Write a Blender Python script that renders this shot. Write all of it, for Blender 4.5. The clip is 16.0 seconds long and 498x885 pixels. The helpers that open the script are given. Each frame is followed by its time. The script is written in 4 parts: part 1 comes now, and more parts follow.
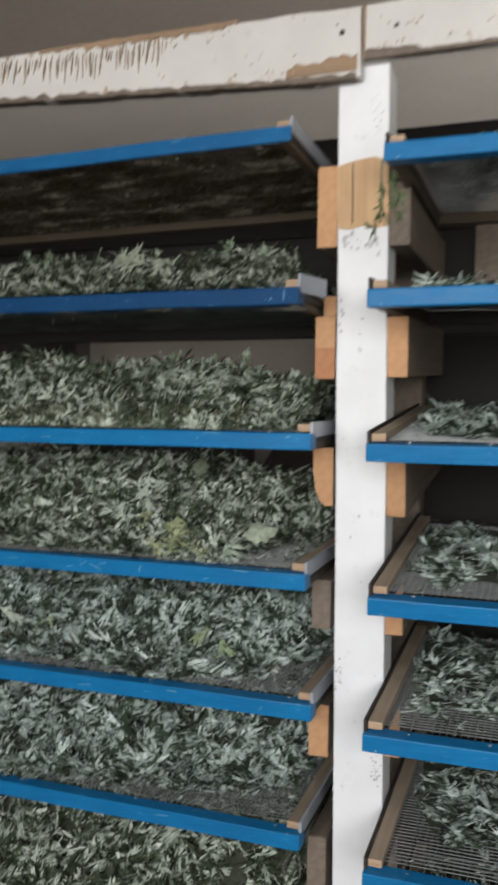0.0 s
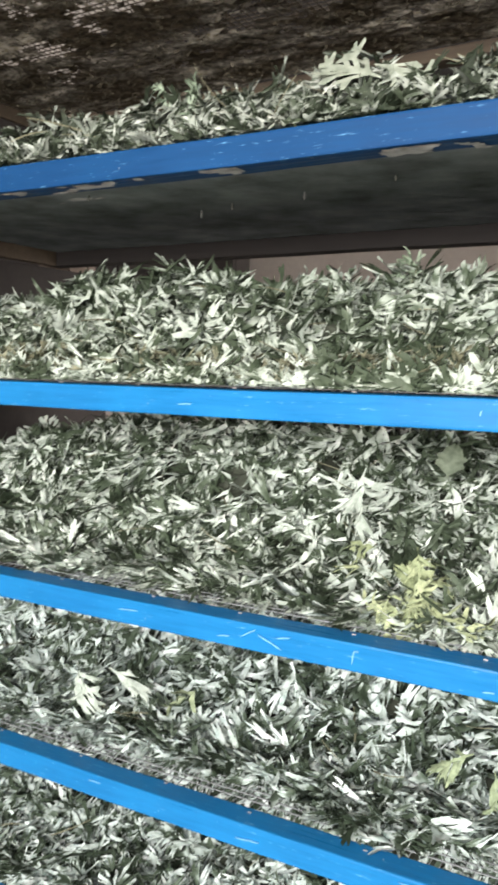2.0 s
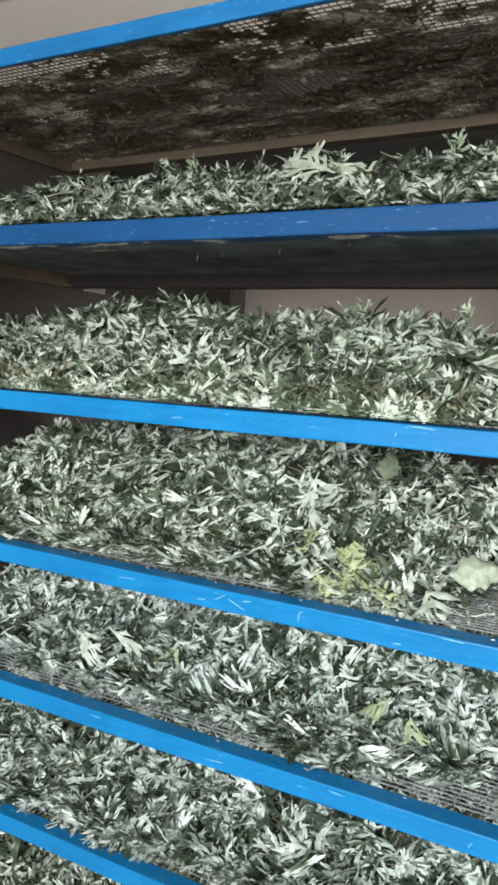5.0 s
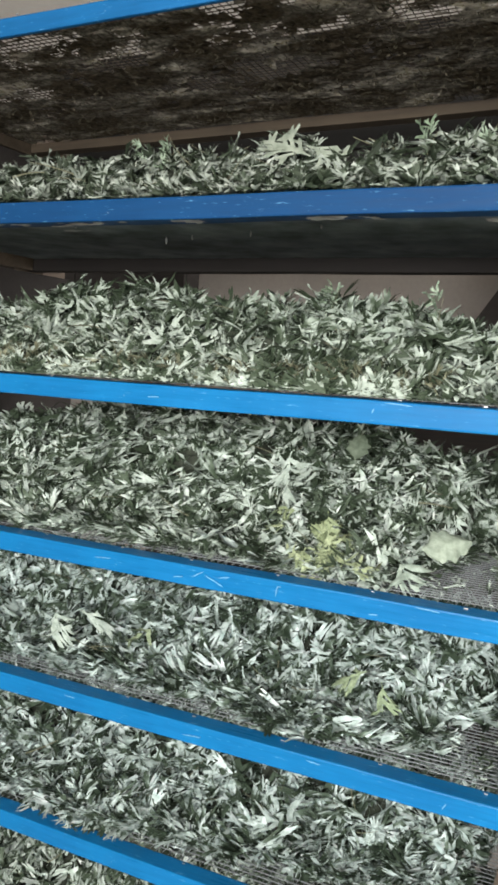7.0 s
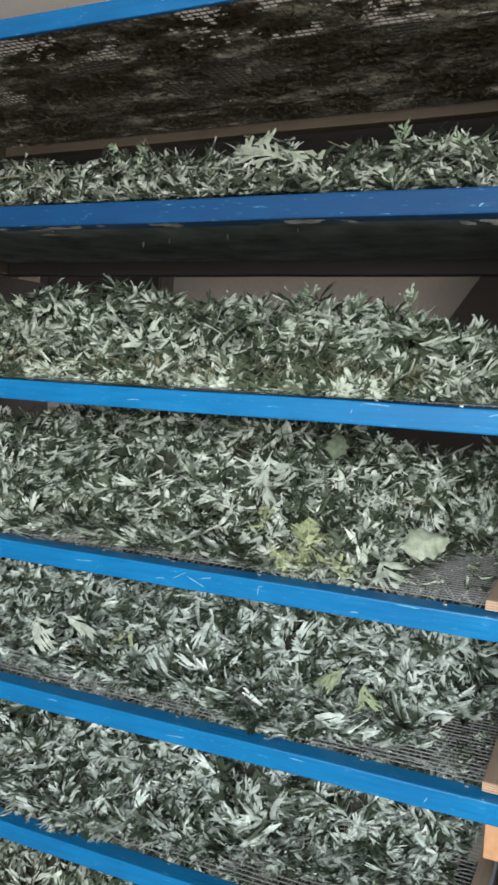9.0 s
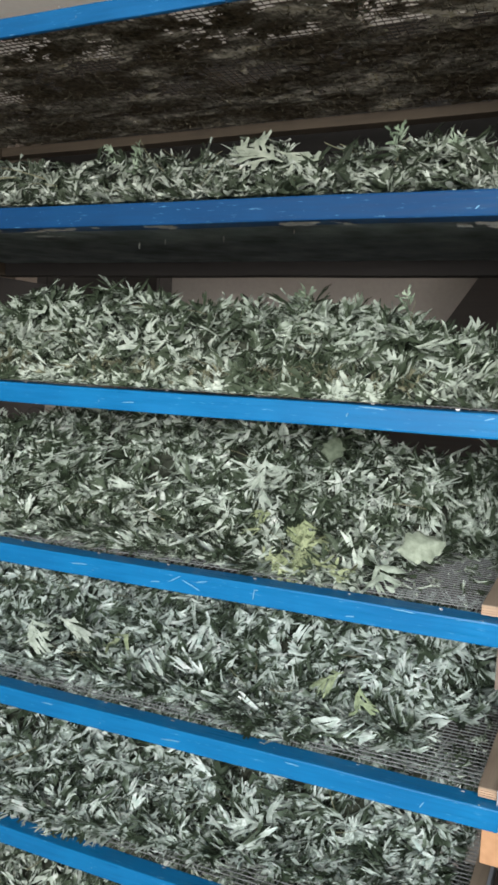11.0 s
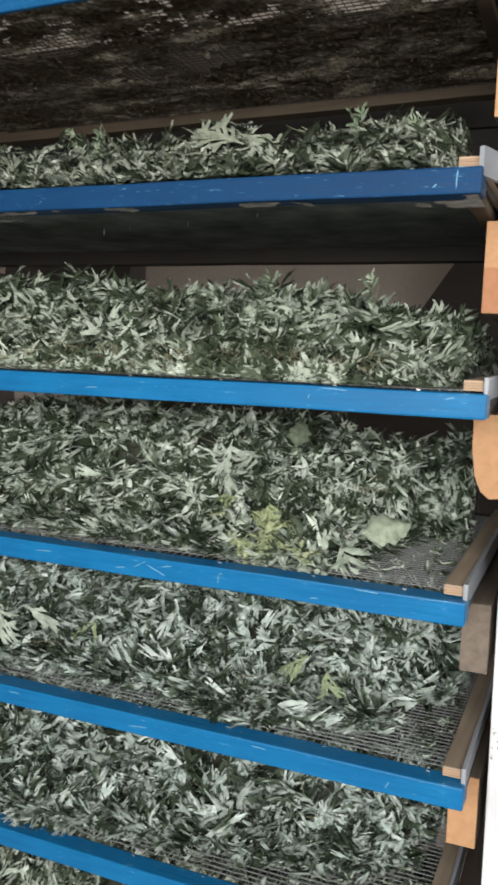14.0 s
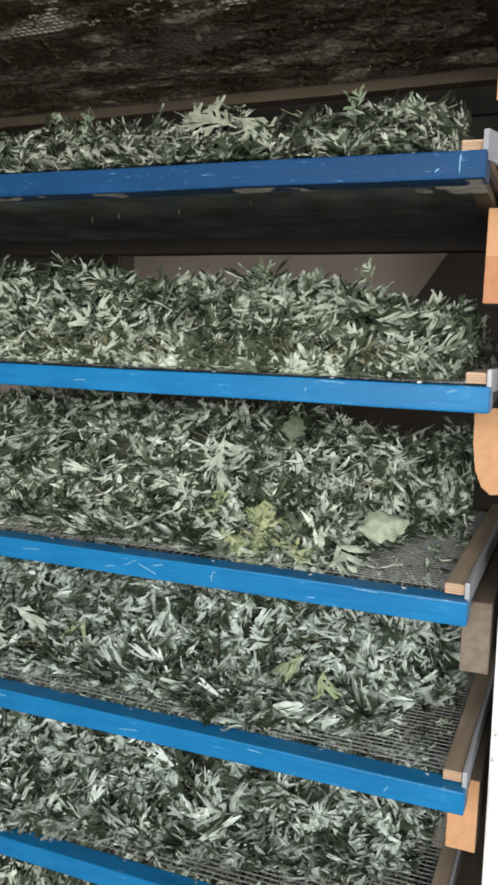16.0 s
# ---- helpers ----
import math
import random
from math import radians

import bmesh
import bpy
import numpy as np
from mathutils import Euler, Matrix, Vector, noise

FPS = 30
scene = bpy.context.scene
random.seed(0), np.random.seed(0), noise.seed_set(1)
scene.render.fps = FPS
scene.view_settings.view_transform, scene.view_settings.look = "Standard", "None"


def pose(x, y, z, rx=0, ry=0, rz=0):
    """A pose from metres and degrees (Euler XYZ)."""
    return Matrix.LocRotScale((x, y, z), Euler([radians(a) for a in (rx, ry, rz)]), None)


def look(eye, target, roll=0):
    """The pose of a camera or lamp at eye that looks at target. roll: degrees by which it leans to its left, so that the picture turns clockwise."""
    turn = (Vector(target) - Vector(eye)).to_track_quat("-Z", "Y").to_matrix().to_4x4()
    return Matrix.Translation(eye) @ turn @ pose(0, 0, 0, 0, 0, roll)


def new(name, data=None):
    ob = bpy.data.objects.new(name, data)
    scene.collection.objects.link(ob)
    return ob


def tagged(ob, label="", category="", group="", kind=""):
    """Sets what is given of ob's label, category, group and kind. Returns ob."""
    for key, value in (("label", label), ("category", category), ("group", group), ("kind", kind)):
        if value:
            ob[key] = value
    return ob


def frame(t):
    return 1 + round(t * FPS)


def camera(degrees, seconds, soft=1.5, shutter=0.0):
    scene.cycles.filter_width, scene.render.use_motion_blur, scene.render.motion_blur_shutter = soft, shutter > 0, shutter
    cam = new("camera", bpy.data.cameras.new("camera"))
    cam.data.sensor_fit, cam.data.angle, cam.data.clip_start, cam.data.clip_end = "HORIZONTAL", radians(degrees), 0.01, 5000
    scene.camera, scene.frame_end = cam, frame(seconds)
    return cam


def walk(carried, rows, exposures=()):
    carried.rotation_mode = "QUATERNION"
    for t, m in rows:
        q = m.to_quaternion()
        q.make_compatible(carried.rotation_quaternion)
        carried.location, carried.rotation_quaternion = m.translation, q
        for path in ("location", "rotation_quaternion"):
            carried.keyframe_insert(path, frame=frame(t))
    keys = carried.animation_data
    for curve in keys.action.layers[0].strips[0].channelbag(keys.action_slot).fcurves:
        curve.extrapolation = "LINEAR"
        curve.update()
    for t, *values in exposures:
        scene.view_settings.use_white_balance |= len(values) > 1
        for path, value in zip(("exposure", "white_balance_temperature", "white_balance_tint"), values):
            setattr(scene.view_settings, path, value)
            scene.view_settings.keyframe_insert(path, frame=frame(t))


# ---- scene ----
cam = camera(33.4, 16.0, soft=3.0, shutter=0.45)
PATH = [
    (0, (0.347, -1.454, 1.565), (-0.312, 0.434, 1.508), 0.9),
    (0.5, (0.326, -1.266, 1.537), (-0.492, 0.551, 1.364), 3.8),
    (1, (0.213, -1.076, 1.515), (-0.629, 0.731, 1.348), 4.7),
    (1.2, (0.112, -0.979, 1.533), (-0.713, 0.836, 1.390), 3.8),
    (1.5, (0.025, -0.856, 1.563), (-0.858, 0.934, 1.432), 2.0),
    (2, (-0.037, -0.833, 1.563), (-1.02, 0.9, 1.388), 1.3),
    (2.5, (0.005, -0.867, 1.589), (-1.059, 0.812, 1.367), 3.4),
    (3, (0.128, -0.89, 1.612), (-0.988, 0.752, 1.376), 4.8),
    (3.2, (0.164, -0.903, 1.618), (-0.97, 0.728, 1.385), 4.8),
    (5.5, (0.071, -1.062, 1.585), (-0.855, 0.702, 1.407), 3.1),
    (6, (0.043, -1.084, 1.577), (-0.846, 0.698, 1.388), 3.5),
    (6.5, (0.067, -1.068, 1.578), (-0.803, 0.723, 1.387), 3.5),
    (7, (0.077, -1.065, 1.577), (-0.78, 0.732, 1.389), 3.3),
    (7.5, (0.083, -1.059, 1.573), (-0.758, 0.746, 1.385), 3.0),
    (8, (0.073, -1.066, 1.574), (-0.761, 0.742, 1.385), 2.8),
    (8.5, (0.067, -1.075, 1.576), (-0.75, 0.741, 1.393), 2.8),
    (9, (0.075, -1.078, 1.576), (-0.727, 0.745, 1.397), 2.8),
    (11.5, (0.078, -1.069, 1.583), (-0.725, 0.754, 1.397), 2.8),
    (12, (0.066, -1.073, 1.582), (-0.74, 0.748, 1.393), 2.8),
    (12.5, (0.064, -1.074, 1.58), (-0.741, 0.747, 1.388), 2.8),
    (13, (0.068, -1.073, 1.578), (-0.736, 0.748, 1.384), 2.8),
    (13.5, (0.085, -1.073, 1.576), (-0.71, 0.753, 1.384), 2.6),
    (14, (0.099, -1.06, 1.564), (-0.661, 0.781, 1.378), 2.4),
    (14.5, (0.104, -1.038, 1.556), (-0.626, 0.814, 1.364), 2.4),
    (15, (0.092, -1.034, 1.561), (-0.64, 0.817, 1.368), 2.4),
    (15.5, (0.093, -1.021, 1.557), (-0.64, 0.829, 1.358), 2.4),
    (16, (0.079, -1.032, 1.562), (-0.653, 0.819, 1.361), 2.4),
]
EXPOSURES = [(0.0, -0.68, 6600, 10), (1.0, -0.66, 6800, 10), (1.3, -0.55, 7000, 10), (1.5, 0.4, 6900, 12), (2.0, 0.85, 6700, 15), (3.0, 0.85, 6700, 15), (5.5, 0.48, 6450, 10), (7.5, 0.32, 6500, 10),
             (9.0, 0.08, 6450, 10), (11.5, 0.12, 6450, 10), (12.5, 0.32, 6450, 10), (13.2, 0.32, 6450, 10), (13.6, 0.12, 6460, 10), (14.0, -0.1, 6750, 10), (16.0, 0.0, 6800, 10)]
walk(cam, [(t, look(eye, target, roll)) for t, eye, target, roll in PATH], EXPOSURES)

WINDOW_W, BACK_W = 164.0, 105.0

# ---- light ----
world = bpy.data.worlds.new("world")
scene.world = world
world.use_nodes = True
wn = world.node_tree.nodes
sky = wn.new("ShaderNodeTexSky")
sky.sky_type = "NISHITA"
sky.sun_disc = False
sky.sun_elevation, sky.sun_rotation = radians(35), radians(150)
wn["Background"].inputs[1].default_value = 0.1
world.node_tree.links.new(sky.outputs[0], wn["Background"].inputs[0])


def area_lamp(name, eye, target, sx, sy, watts, colour):
    data = bpy.data.lights.new(name, "AREA")
    data.shape, data.size, data.size_y, data.energy, data.color = "RECTANGLE", sx, sy, watts, colour
    ob = new(name, data)
    ob.matrix_world = look(eye, target)
    return ob


# daylight from an unseen window across the aisle, and added fill behind the rack
area_lamp("window_daylight", (0.5, -2.86, 1.84), (0.4, 0.0, 1.15), 2.9, 0.88, WINDOW_W, (0.99, 0.975, 0.955))
area_lamp("back_fill", (2.93, 1.35, 1.75), (0.0, 1.35, 1.75), 0.8, 1.1, BACK_W, (1.0, 0.95, 0.9))


# ---- materials ----
def material(name, rough=0.7, metal=0.0, spec=0.3):
    m = bpy.data.materials.new(name)
    m.use_nodes = True
    b = m.node_tree.nodes["Principled BSDF"]
    b.inputs["Roughness"].default_value = rough
    b.inputs["Metallic"].default_value = metal
    b.inputs["Specular IOR Level"].default_value = spec
    return m, m.node_tree.nodes, m.node_tree.links, b


def coords(n, l, scale, kind="Object"):
    tc, mp = n.new("ShaderNodeTexCoord"), n.new("ShaderNodeMapping")
    mp.inputs["Scale"].default_value = scale
    l.new(tc.outputs[kind], mp.inputs["Vector"])
    return mp.outputs[0]


def noise_tex(n, l, vec, scale, detail=4.0, rough=0.6, distort=0.0):
    t = n.new("ShaderNodeTexNoise")
    t.inputs["Scale"].default_value, t.inputs["Detail"].default_value = scale, detail
    t.inputs["Roughness"].default_value, t.inputs["Distortion"].default_value = rough, distort
    l.new(vec, t.inputs["Vector"])
    return t.outputs["Fac"]


def ramp(n, l, fac, stops):
    r = n.new("ShaderNodeValToRGB")
    while len(r.color_ramp.elements) < len(stops):
        r.color_ramp.elements.new(0.5)
    for e, (p, c) in zip(r.color_ramp.elements, stops):
        e.position, e.color = p, (*c, 1.0) if len(c) == 3 else c
    l.new(fac, r.inputs[0])
    return r.outputs[0]


def mix(n, l, fac, a, b, kind="MIX"):
    x = n.new("ShaderNodeMix")
    x.data_type, x.blend_type = "RGBA", kind
    for s, v in ((x.inputs[0], fac), (x.inputs[6], a), (x.inputs[7], b)):
        if isinstance(v, (int, float)):
            s.default_value = v
        elif isinstance(v, tuple):
            s.default_value = (*v, 1.0)
        else:
            l.new(v, s)
    return x.outputs[2]


def bump(n, l, b, height, strength=0.3, distance=0.002):
    u = n.new("ShaderNodeBump")
    u.inputs["Strength"].default_value, u.inputs["Distance"].default_value = strength, distance
    l.new(height, u.inputs["Height"])
    l.new(u.outputs[0], b.inputs["Normal"])


def plaster(name, base, dark):
    m, n, l, b = material(name, 0.85, 0, 0.15)
    v = coords(n, l, (1, 1, 1))
    big, fine = noise_tex(n, l, v, 1.3, 5), noise_tex(n, l, v, 60, 3)
    c = ramp(n, l, big, [(0.3, dark), (0.7, base)])
    l.new(mix(n, l, 0.12, c, fine, "OVERLAY"), b.inputs["Base Color"])
    bump(n, l, b, fine, 0.15)
    return m


def blue_paint(name, base, deep, shine=0.32):
    """Brushed-on gloss paint with scuffs and flecks of bare primer."""
    m, n, l, b = material(name, shine, 0, 0.14)
    v = coords(n, l, (1, 1, 1))
    streak = noise_tex(n, l, coords(n, l, (4, 60, 60)), 3, 4)
    big = noise_tex(n, l, v, 5, 4)
    c = ramp(n, l, big, [(0.3, deep), (0.7, base)])
    c = mix(n, l, 0.25, c, streak, "OVERLAY")
    scuff = ramp(n, l, noise_tex(n, l, coords(n, l, (9, 60, 60)), 5, 5, 0.7), [(0.61, (0, 0, 0)), (0.70, (1, 1, 1))])
    c = mix(n, l, mix(n, l, 1.0, scuff, (0.45, 0.45, 0.45), "MULTIPLY"), c, (0.16, 0.42, 0.66))
    fleck = ramp(n, l, noise_tex(n, l, v, 75, 2), [(0.74, (0, 0, 0)), (0.77, (1, 1, 1))])
    l.new(mix(n, l, fleck, c, (0.5, 0.55, 0.55)), b.inputs["Base Color"])
    l.new(ramp(n, l, streak, [(0.3, (shine - 0.06,) * 3), (0.8, (shine + 0.22,) * 3)]), b.inputs["Roughness"])
    bump(n, l, b, streak, 0.25, 0.0008)
    return m


def timber(name, light, dark, axis=1, rough=0.7):
    """Sawn softwood, its grain along the given axis."""
    m, n, l, b = material(name, rough, 0, 0.25)
    s = [70, 70, 70]
    s[axis] = 3
    grain = noise_tex(n, l, coords(n, l, s), 1.0, 5, 0.6, 0.6)
    blot = noise_tex(n, l, coords(n, l, (1, 1, 1)), 9, 4)
    c = ramp(n, l, grain, [(0.3, dark), (0.62, light)])
    c = mix(n, l, 0.5, c, ramp(n, l, blot, [(0.3, dark), (0.7, light)]))
    info = n.new("ShaderNodeObjectInfo")
    c = mix(n, l, 0.22, c, ramp(n, l, info.outputs["Random"], [(0.0, (0.25, 0.25, 0.25)), (1.0, (0.8, 0.8, 0.8))]), "OVERLAY")
    l.new(c, b.inputs["Base Color"])
    bump(n, l, b, grain, 0.4, 0.001)
    return m


def worn_white(name, bare, amount, edges=None, tone=(0.73, 0.755, 0.795)):
    """White gloss over old wood, chipped and smudged; edges: the heights between which the paint has held."""
    m, n, l, b = material(name, 0.45, 0, 0.35)
    v = coords(n, l, (1, 1, 1))
    wood = ramp(n, l, noise_tex(n, l, coords(n, l, (6, 70, 70)), 1, 5), [(0.3, tuple(c * 0.4 for c in bare)), (0.7, bare)])
    white = ramp(n, l, noise_tex(n, l, v, 4, 5), [(0.3, tuple(c * 0.82 for c in tone)), (0.7, tone)])
    smudge = ramp(n, l, noise_tex(n, l, v, 22, 5, 0.7), [(0.60, (0, 0, 0)), (0.78, (0.6, 0.6, 0.6))])
    white = mix(n, l, smudge, white, (0.3, 0.28, 0.26))
    wear = noise_tex(n, l, coords(n, l, (30, 26, 12) if edges else (14, 26, 26)), 1.6, 6, 0.75)
    if edges:
        sep = n.new("ShaderNodeSeparateXYZ")
        l.new(n.new("ShaderNodeTexCoord").outputs["Object"], sep.inputs[0])
        lo, hi, top = edges
        held = ramp(n, l, sep.outputs[2], [(0.0, (0.16,) * 3), (lo, (0.0,) * 3), (hi, (0.0,) * 3), (top, (0.13,) * 3)])
        patch = ramp(n, l, noise_tex(n, l, coords(n, l, (1, 1, 1)), 3.0, 3), [(0.42, (0.0,) * 3), (0.62, (0.09,) * 3)])
        wear = mix(n, l, 1.0, mix(n, l, 1.0, wear, held, "ADD"), patch, "ADD")
    chip = ramp(n, l, wear, [(amount, (0, 0, 0)), (amount + 0.03, (1, 1, 1))])
    l.new(mix(n, l, chip, white, wood), b.inputs["Base Color"])
    bump(n, l, b, wear, 0.35, 0.001)
    return m


def leaf_mat(name, stops, per_object=False):
    """Limp herb leaves: dull green upper sides and felted pale undersides, told apart leaf by leaf."""
    m, n, l, b = material(name, 0.65, 0, 0.25)
    if per_object:
        rnd = n.new("ShaderNodeObjectInfo").outputs["Random"]
    else:
        rnd = n.new("ShaderNodeNewGeometry").outputs["Random Per Island"]
    if not per_object:
        patch = n.new("ShaderNodeMath")
        patch.operation, patch.inputs[1].default_value = "MULTIPLY_ADD", 0.6
        l.new(rnd, patch.inputs[0])
        tuft = n.new("ShaderNodeMath")
        tuft.operation, tuft.inputs[1].default_value, tuft.inputs[2].default_value = "MULTIPLY_ADD", 1.5, -0.55
        l.new(noise_tex(n, l, coords(n, l, (1, 1, 1)), 24, 2), tuft.inputs[0])
        l.new(tuft.outputs[0], patch.inputs[2])
        rnd = patch.outputs[0]
    c = ramp(n, l, rnd, stops)
    # mottling that also stands in for the shading of half-folded lobes
    blot = noise_tex(n, l, coords(n, l, (1, 1, 1)), 5 if per_object else 85, 4)
    c = mix(n, l, 0.6, c, ramp(n, l, blot, [(0.33, (0.22, 0.25, 0.21)), (0.66, (0.74, 0.74, 0.72))]), "OVERLAY")
    l.new(c, b.inputs["Base Color"])
    b.inputs["Subsurface Weight"].default_value = 0.0
    bump(n, l, b, noise_tex(n, l, coords(n, l, (1, 1, 1)), 180, 2), 0.35, 0.001)
    return m


def plain_mat(name, colour, rough=0.6, metal=0.0, spread=0.3, scale=40):
    m, n, l, b = material(name, rough, metal, 0.3)
    f = noise_tex(n, l, coords(n, l, (1, 1, 1)), scale, 4)
    lo = tuple(c * (1 - spread) for c in colour)
    l.new(ramp(n, l, f, [(0.3, lo), (0.7, colour)]), b.inputs["Base Color"])
    bump(n, l, b, f, 0.2, 0.001)
    return m


def dust(name, pale, dark):
    """Crusted leaf dust: pale patches among dark brown litter."""
    m, n, l, b = material(name, 0.95, 0, 0.1)
    v = coords(n, l, (1, 1, 1))
    pale_patches = ramp(n, l, noise_tex(n, l, coords(n, l, (0.7, 1.5, 1)), 9, 6, 0.62, 0.4), [(0.46, dark), (0.55, tuple((p + d) * 0.33 for p, d in zip(pale, dark))), (0.62, pale)])
    litter = noise_tex(n, l, v, 110, 4)
    l.new(mix(n, l, 0.8, pale_patches, ramp(n, l, litter, [(0.35, (0.12, 0.11, 0.10)), (0.65, (0.72, 0.70, 0.66))]), "OVERLAY"), b.inputs["Base Color"])
    bump(n, l, b, litter, 0.6, 0.003)
    return m


M_DUST = dust("leaf_dust", (0.62, 0.60, 0.53), (0.09, 0.076, 0.055))
M_WALL = plaster("greige_plaster", (0.42, 0.395, 0.37), (0.36, 0.335, 0.31))
# one ceiling in two tones: dim front and brighter rear are painted in
M_CEIL = plaster("ceiling_dim_front", (0.44, 0.40, 0.36), (0.36, 0.32, 0.28))
M_CEIL_REAR = plaster("ceiling_bright_rear", (0.66, 0.64, 0.60), (0.58, 0.56, 0.52))
M_FLOOR = plaster("concrete_floor", (0.34, 0.33, 0.31), (0.25, 0.24, 0.225))
M_BLUE = blue_paint("blue_gloss_paint", (0.006, 0.145, 0.345), (0.005, 0.105, 0.27))
M_NAVY = blue_paint("dark_blue_gloss_paint", (0.003, 0.044, 0.128), (0.003, 0.033, 0.102), 0.5)
M_MID_BLUE = blue_paint("blue_matt_paint", (0.007, 0.098, 0.25), (0.006, 0.075, 0.2), 0.42)
M_PINE = timber("fresh_pine", (0.47, 0.275, 0.15), (0.35, 0.19, 0.098))
M_PINE_RED = timber("damp_pine", (0.40, 0.195, 0.105), (0.29, 0.135, 0.072))
M_GREY_WOOD = timber("weathered_wood", (0.20, 0.165, 0.135), (0.10, 0.08, 0.065))
M_BATTEN = timber("batten_wood", (0.33, 0.27, 0.205), (0.18, 0.145, 0.112))
M_BARE = timber("bare_post_wood", (0.50, 0.34, 0.2), (0.36, 0.23, 0.13), 2)
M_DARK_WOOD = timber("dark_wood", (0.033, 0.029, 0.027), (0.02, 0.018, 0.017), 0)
M_BLACK_WOOD = timber("near_black_wood", (0.014, 0.013, 0.012), (0.008, 0.0075, 0.007), 0)
M_GRIME = plain_mat("grimy_mesh", (0.28, 0.33, 0.34), 0.9, 0, 0.65, 14)
M_COBWEB = plain_mat("cobweb_dust", (0.42, 0.44, 0.42), 0.95, 0, 0.5, 60)
M_BROWN_WOOD = timber("brown_wood", (0.088, 0.068, 0.047), (0.04, 0.031, 0.022), 0)
M_PALE_WOOD = timber("pale_sawn_wood", (0.42, 0.34, 0.26), (0.3, 0.23, 0.17), 0)
M_RED_WOOD = timber("reddish_wood", (0.25, 0.11, 0.06), (0.15, 0.06, 0.035), 0)
M_SMUDGE = plain_mat("dirty_chip", (0.28, 0.26, 0.25), 0.8, 0, 0.4, 200)
M_FAINT = plain_mat("faint_grey_smear", (0.47, 0.47, 0.48), 0.6, 0, 0.25, 300)
M_DEEP = leaf_mat("deep_green_leaf", [(0.0, (0.05, 0.075, 0.035)), (1.0, (0.11, 0.145, 0.075))], True)
M_POST = worn_white("white_post_paint", (0.3, 0.24, 0.18), 0.70)
M_BEAM = worn_white("worn_white_beam_paint", (0.46, 0.34, 0.24), 0.70, (0.05, 0.105, 0.134), (0.60, 0.595, 0.58))
M_BEAM_BARE = timber("flaked_brown_wood", (0.33, 0.23, 0.15), (0.17, 0.115, 0.08), 0)
M_CHISEL = timber("greyed_scored_wood", (0.44, 0.39, 0.33), (0.30, 0.25, 0.20), 2)
M_PLATE = plain_mat("grey_blue_gloss_paint", (0.31, 0.34, 0.385), 0.28, 0, 0.18, 9)
M_PLY = timber("plywood_edge", (0.50, 0.38, 0.27), (0.30, 0.19, 0.12), 0)
M_WIRE = plain_mat("galvanised_wire", (0.24, 0.26, 0.265), 0.5, 0.2)
# darker copy of the wire: shade under the upper trays put into its colour
M_WIRE_SHADED = plain_mat("shaded_wire", (0.11, 0.092, 0.07), 0.8, 0.1)
M_SCRATCH = plain_mat("scraped_blue_paint", (0.13, 0.36, 0.58), 0.5, 0, 0.4, 150)
M_STAPLE = plain_mat("steel_staple", (0.45, 0.45, 0.44), 0.4, 0.7)
M_STEM = plain_mat("herb_stem", (0.20, 0.20, 0.13), 0.7)
M_HEAP_CORE = plain_mat("dark_heap_core", (0.06, 0.07, 0.05), 0.9, 0, 0.6, 70)
GREENS = [(0.0, (0.022, 0.034, 0.019)), (0.36, (0.048, 0.067, 0.042)), (0.49, (0.09, 0.117, 0.084)),
          (0.56, (0.32, 0.37, 0.325)), (0.80, (0.47, 0.53, 0.485)), (1.0, (0.57, 0.63, 0.585))]
M_LEAF = leaf_mat("herb_leaves", GREENS)
# GREENS at about 0.6: the dimmer light on T1 put into the colour
SHADED = [(p, (c[0] * 0.62, c[1] * 0.61, c[2] * 0.60)) for p, c in GREENS]
# paler, bluer GREENS: cooler light on lower and right-hand trays, in the colour
COOL_LIT = [(max(0.0, p - 0.06) if p < 1 else 1.0, (c[0] * 0.97, c[1], c[2] * 1.06)) for p, c in GREENS]
M_LEAF_COOL_LIT, M_LEAF_COOL_LIT_ONE = leaf_mat("cool_lit_leaves", COOL_LIT), leaf_mat("cool_lit_leaf", COOL_LIT, True)
# darker GREENS with capped pale end: weaker light on T2 put into the colour
TONED_DOWN = [(p, (c[0] * 0.88, c[1] * 0.88, c[2] * 0.86)) for p, c in GREENS[:4]] + [(0.80, (0.37, 0.42, 0.375))] + [(1.0, (0.385, 0.435, 0.39))]
M_LEAF_TONED_DOWN, M_LEAF_TONED_DOWN_ONE = leaf_mat("toned_down_leaves", TONED_DOWN), leaf_mat("toned_down_leaf", TONED_DOWN, True)
M_LEAF_SHADED, M_LEAF_SHADED_ONE = leaf_mat("shaded_leaves", SHADED), leaf_mat("shaded_leaf", SHADED, True)
# brown leaves of the top tray, with its underside's shade in the colour
M_LEAF_BROWN_SHADED = leaf_mat("brown_shaded_leaves", [(0.0, (0.08, 0.068, 0.045)), (0.5, (0.15, 0.128, 0.088)), (0.9, (0.24, 0.21, 0.15)), (1.0, (0.30, 0.28, 0.21))])
M_LEAF_FADED = leaf_mat("faded_olive_leaves", [(0.0, (0.06, 0.062, 0.038)), (0.5, (0.12, 0.122, 0.08)), (1.0, (0.19, 0.20, 0.14))])
M_LITTER = leaf_mat("crumbled_brown_leaves", [(0.0, (0.04, 0.035, 0.025)), (0.5, (0.085, 0.073, 0.05)), (0.9, (0.14, 0.122, 0.085)), (1.0, (0.26, 0.24, 0.18))])
M_LEAF_PALE_DULL = leaf_mat("dull_pale_leaf", [(0.0, (0.20, 0.23, 0.19)), (1.0, (0.235, 0.265, 0.22))], True)
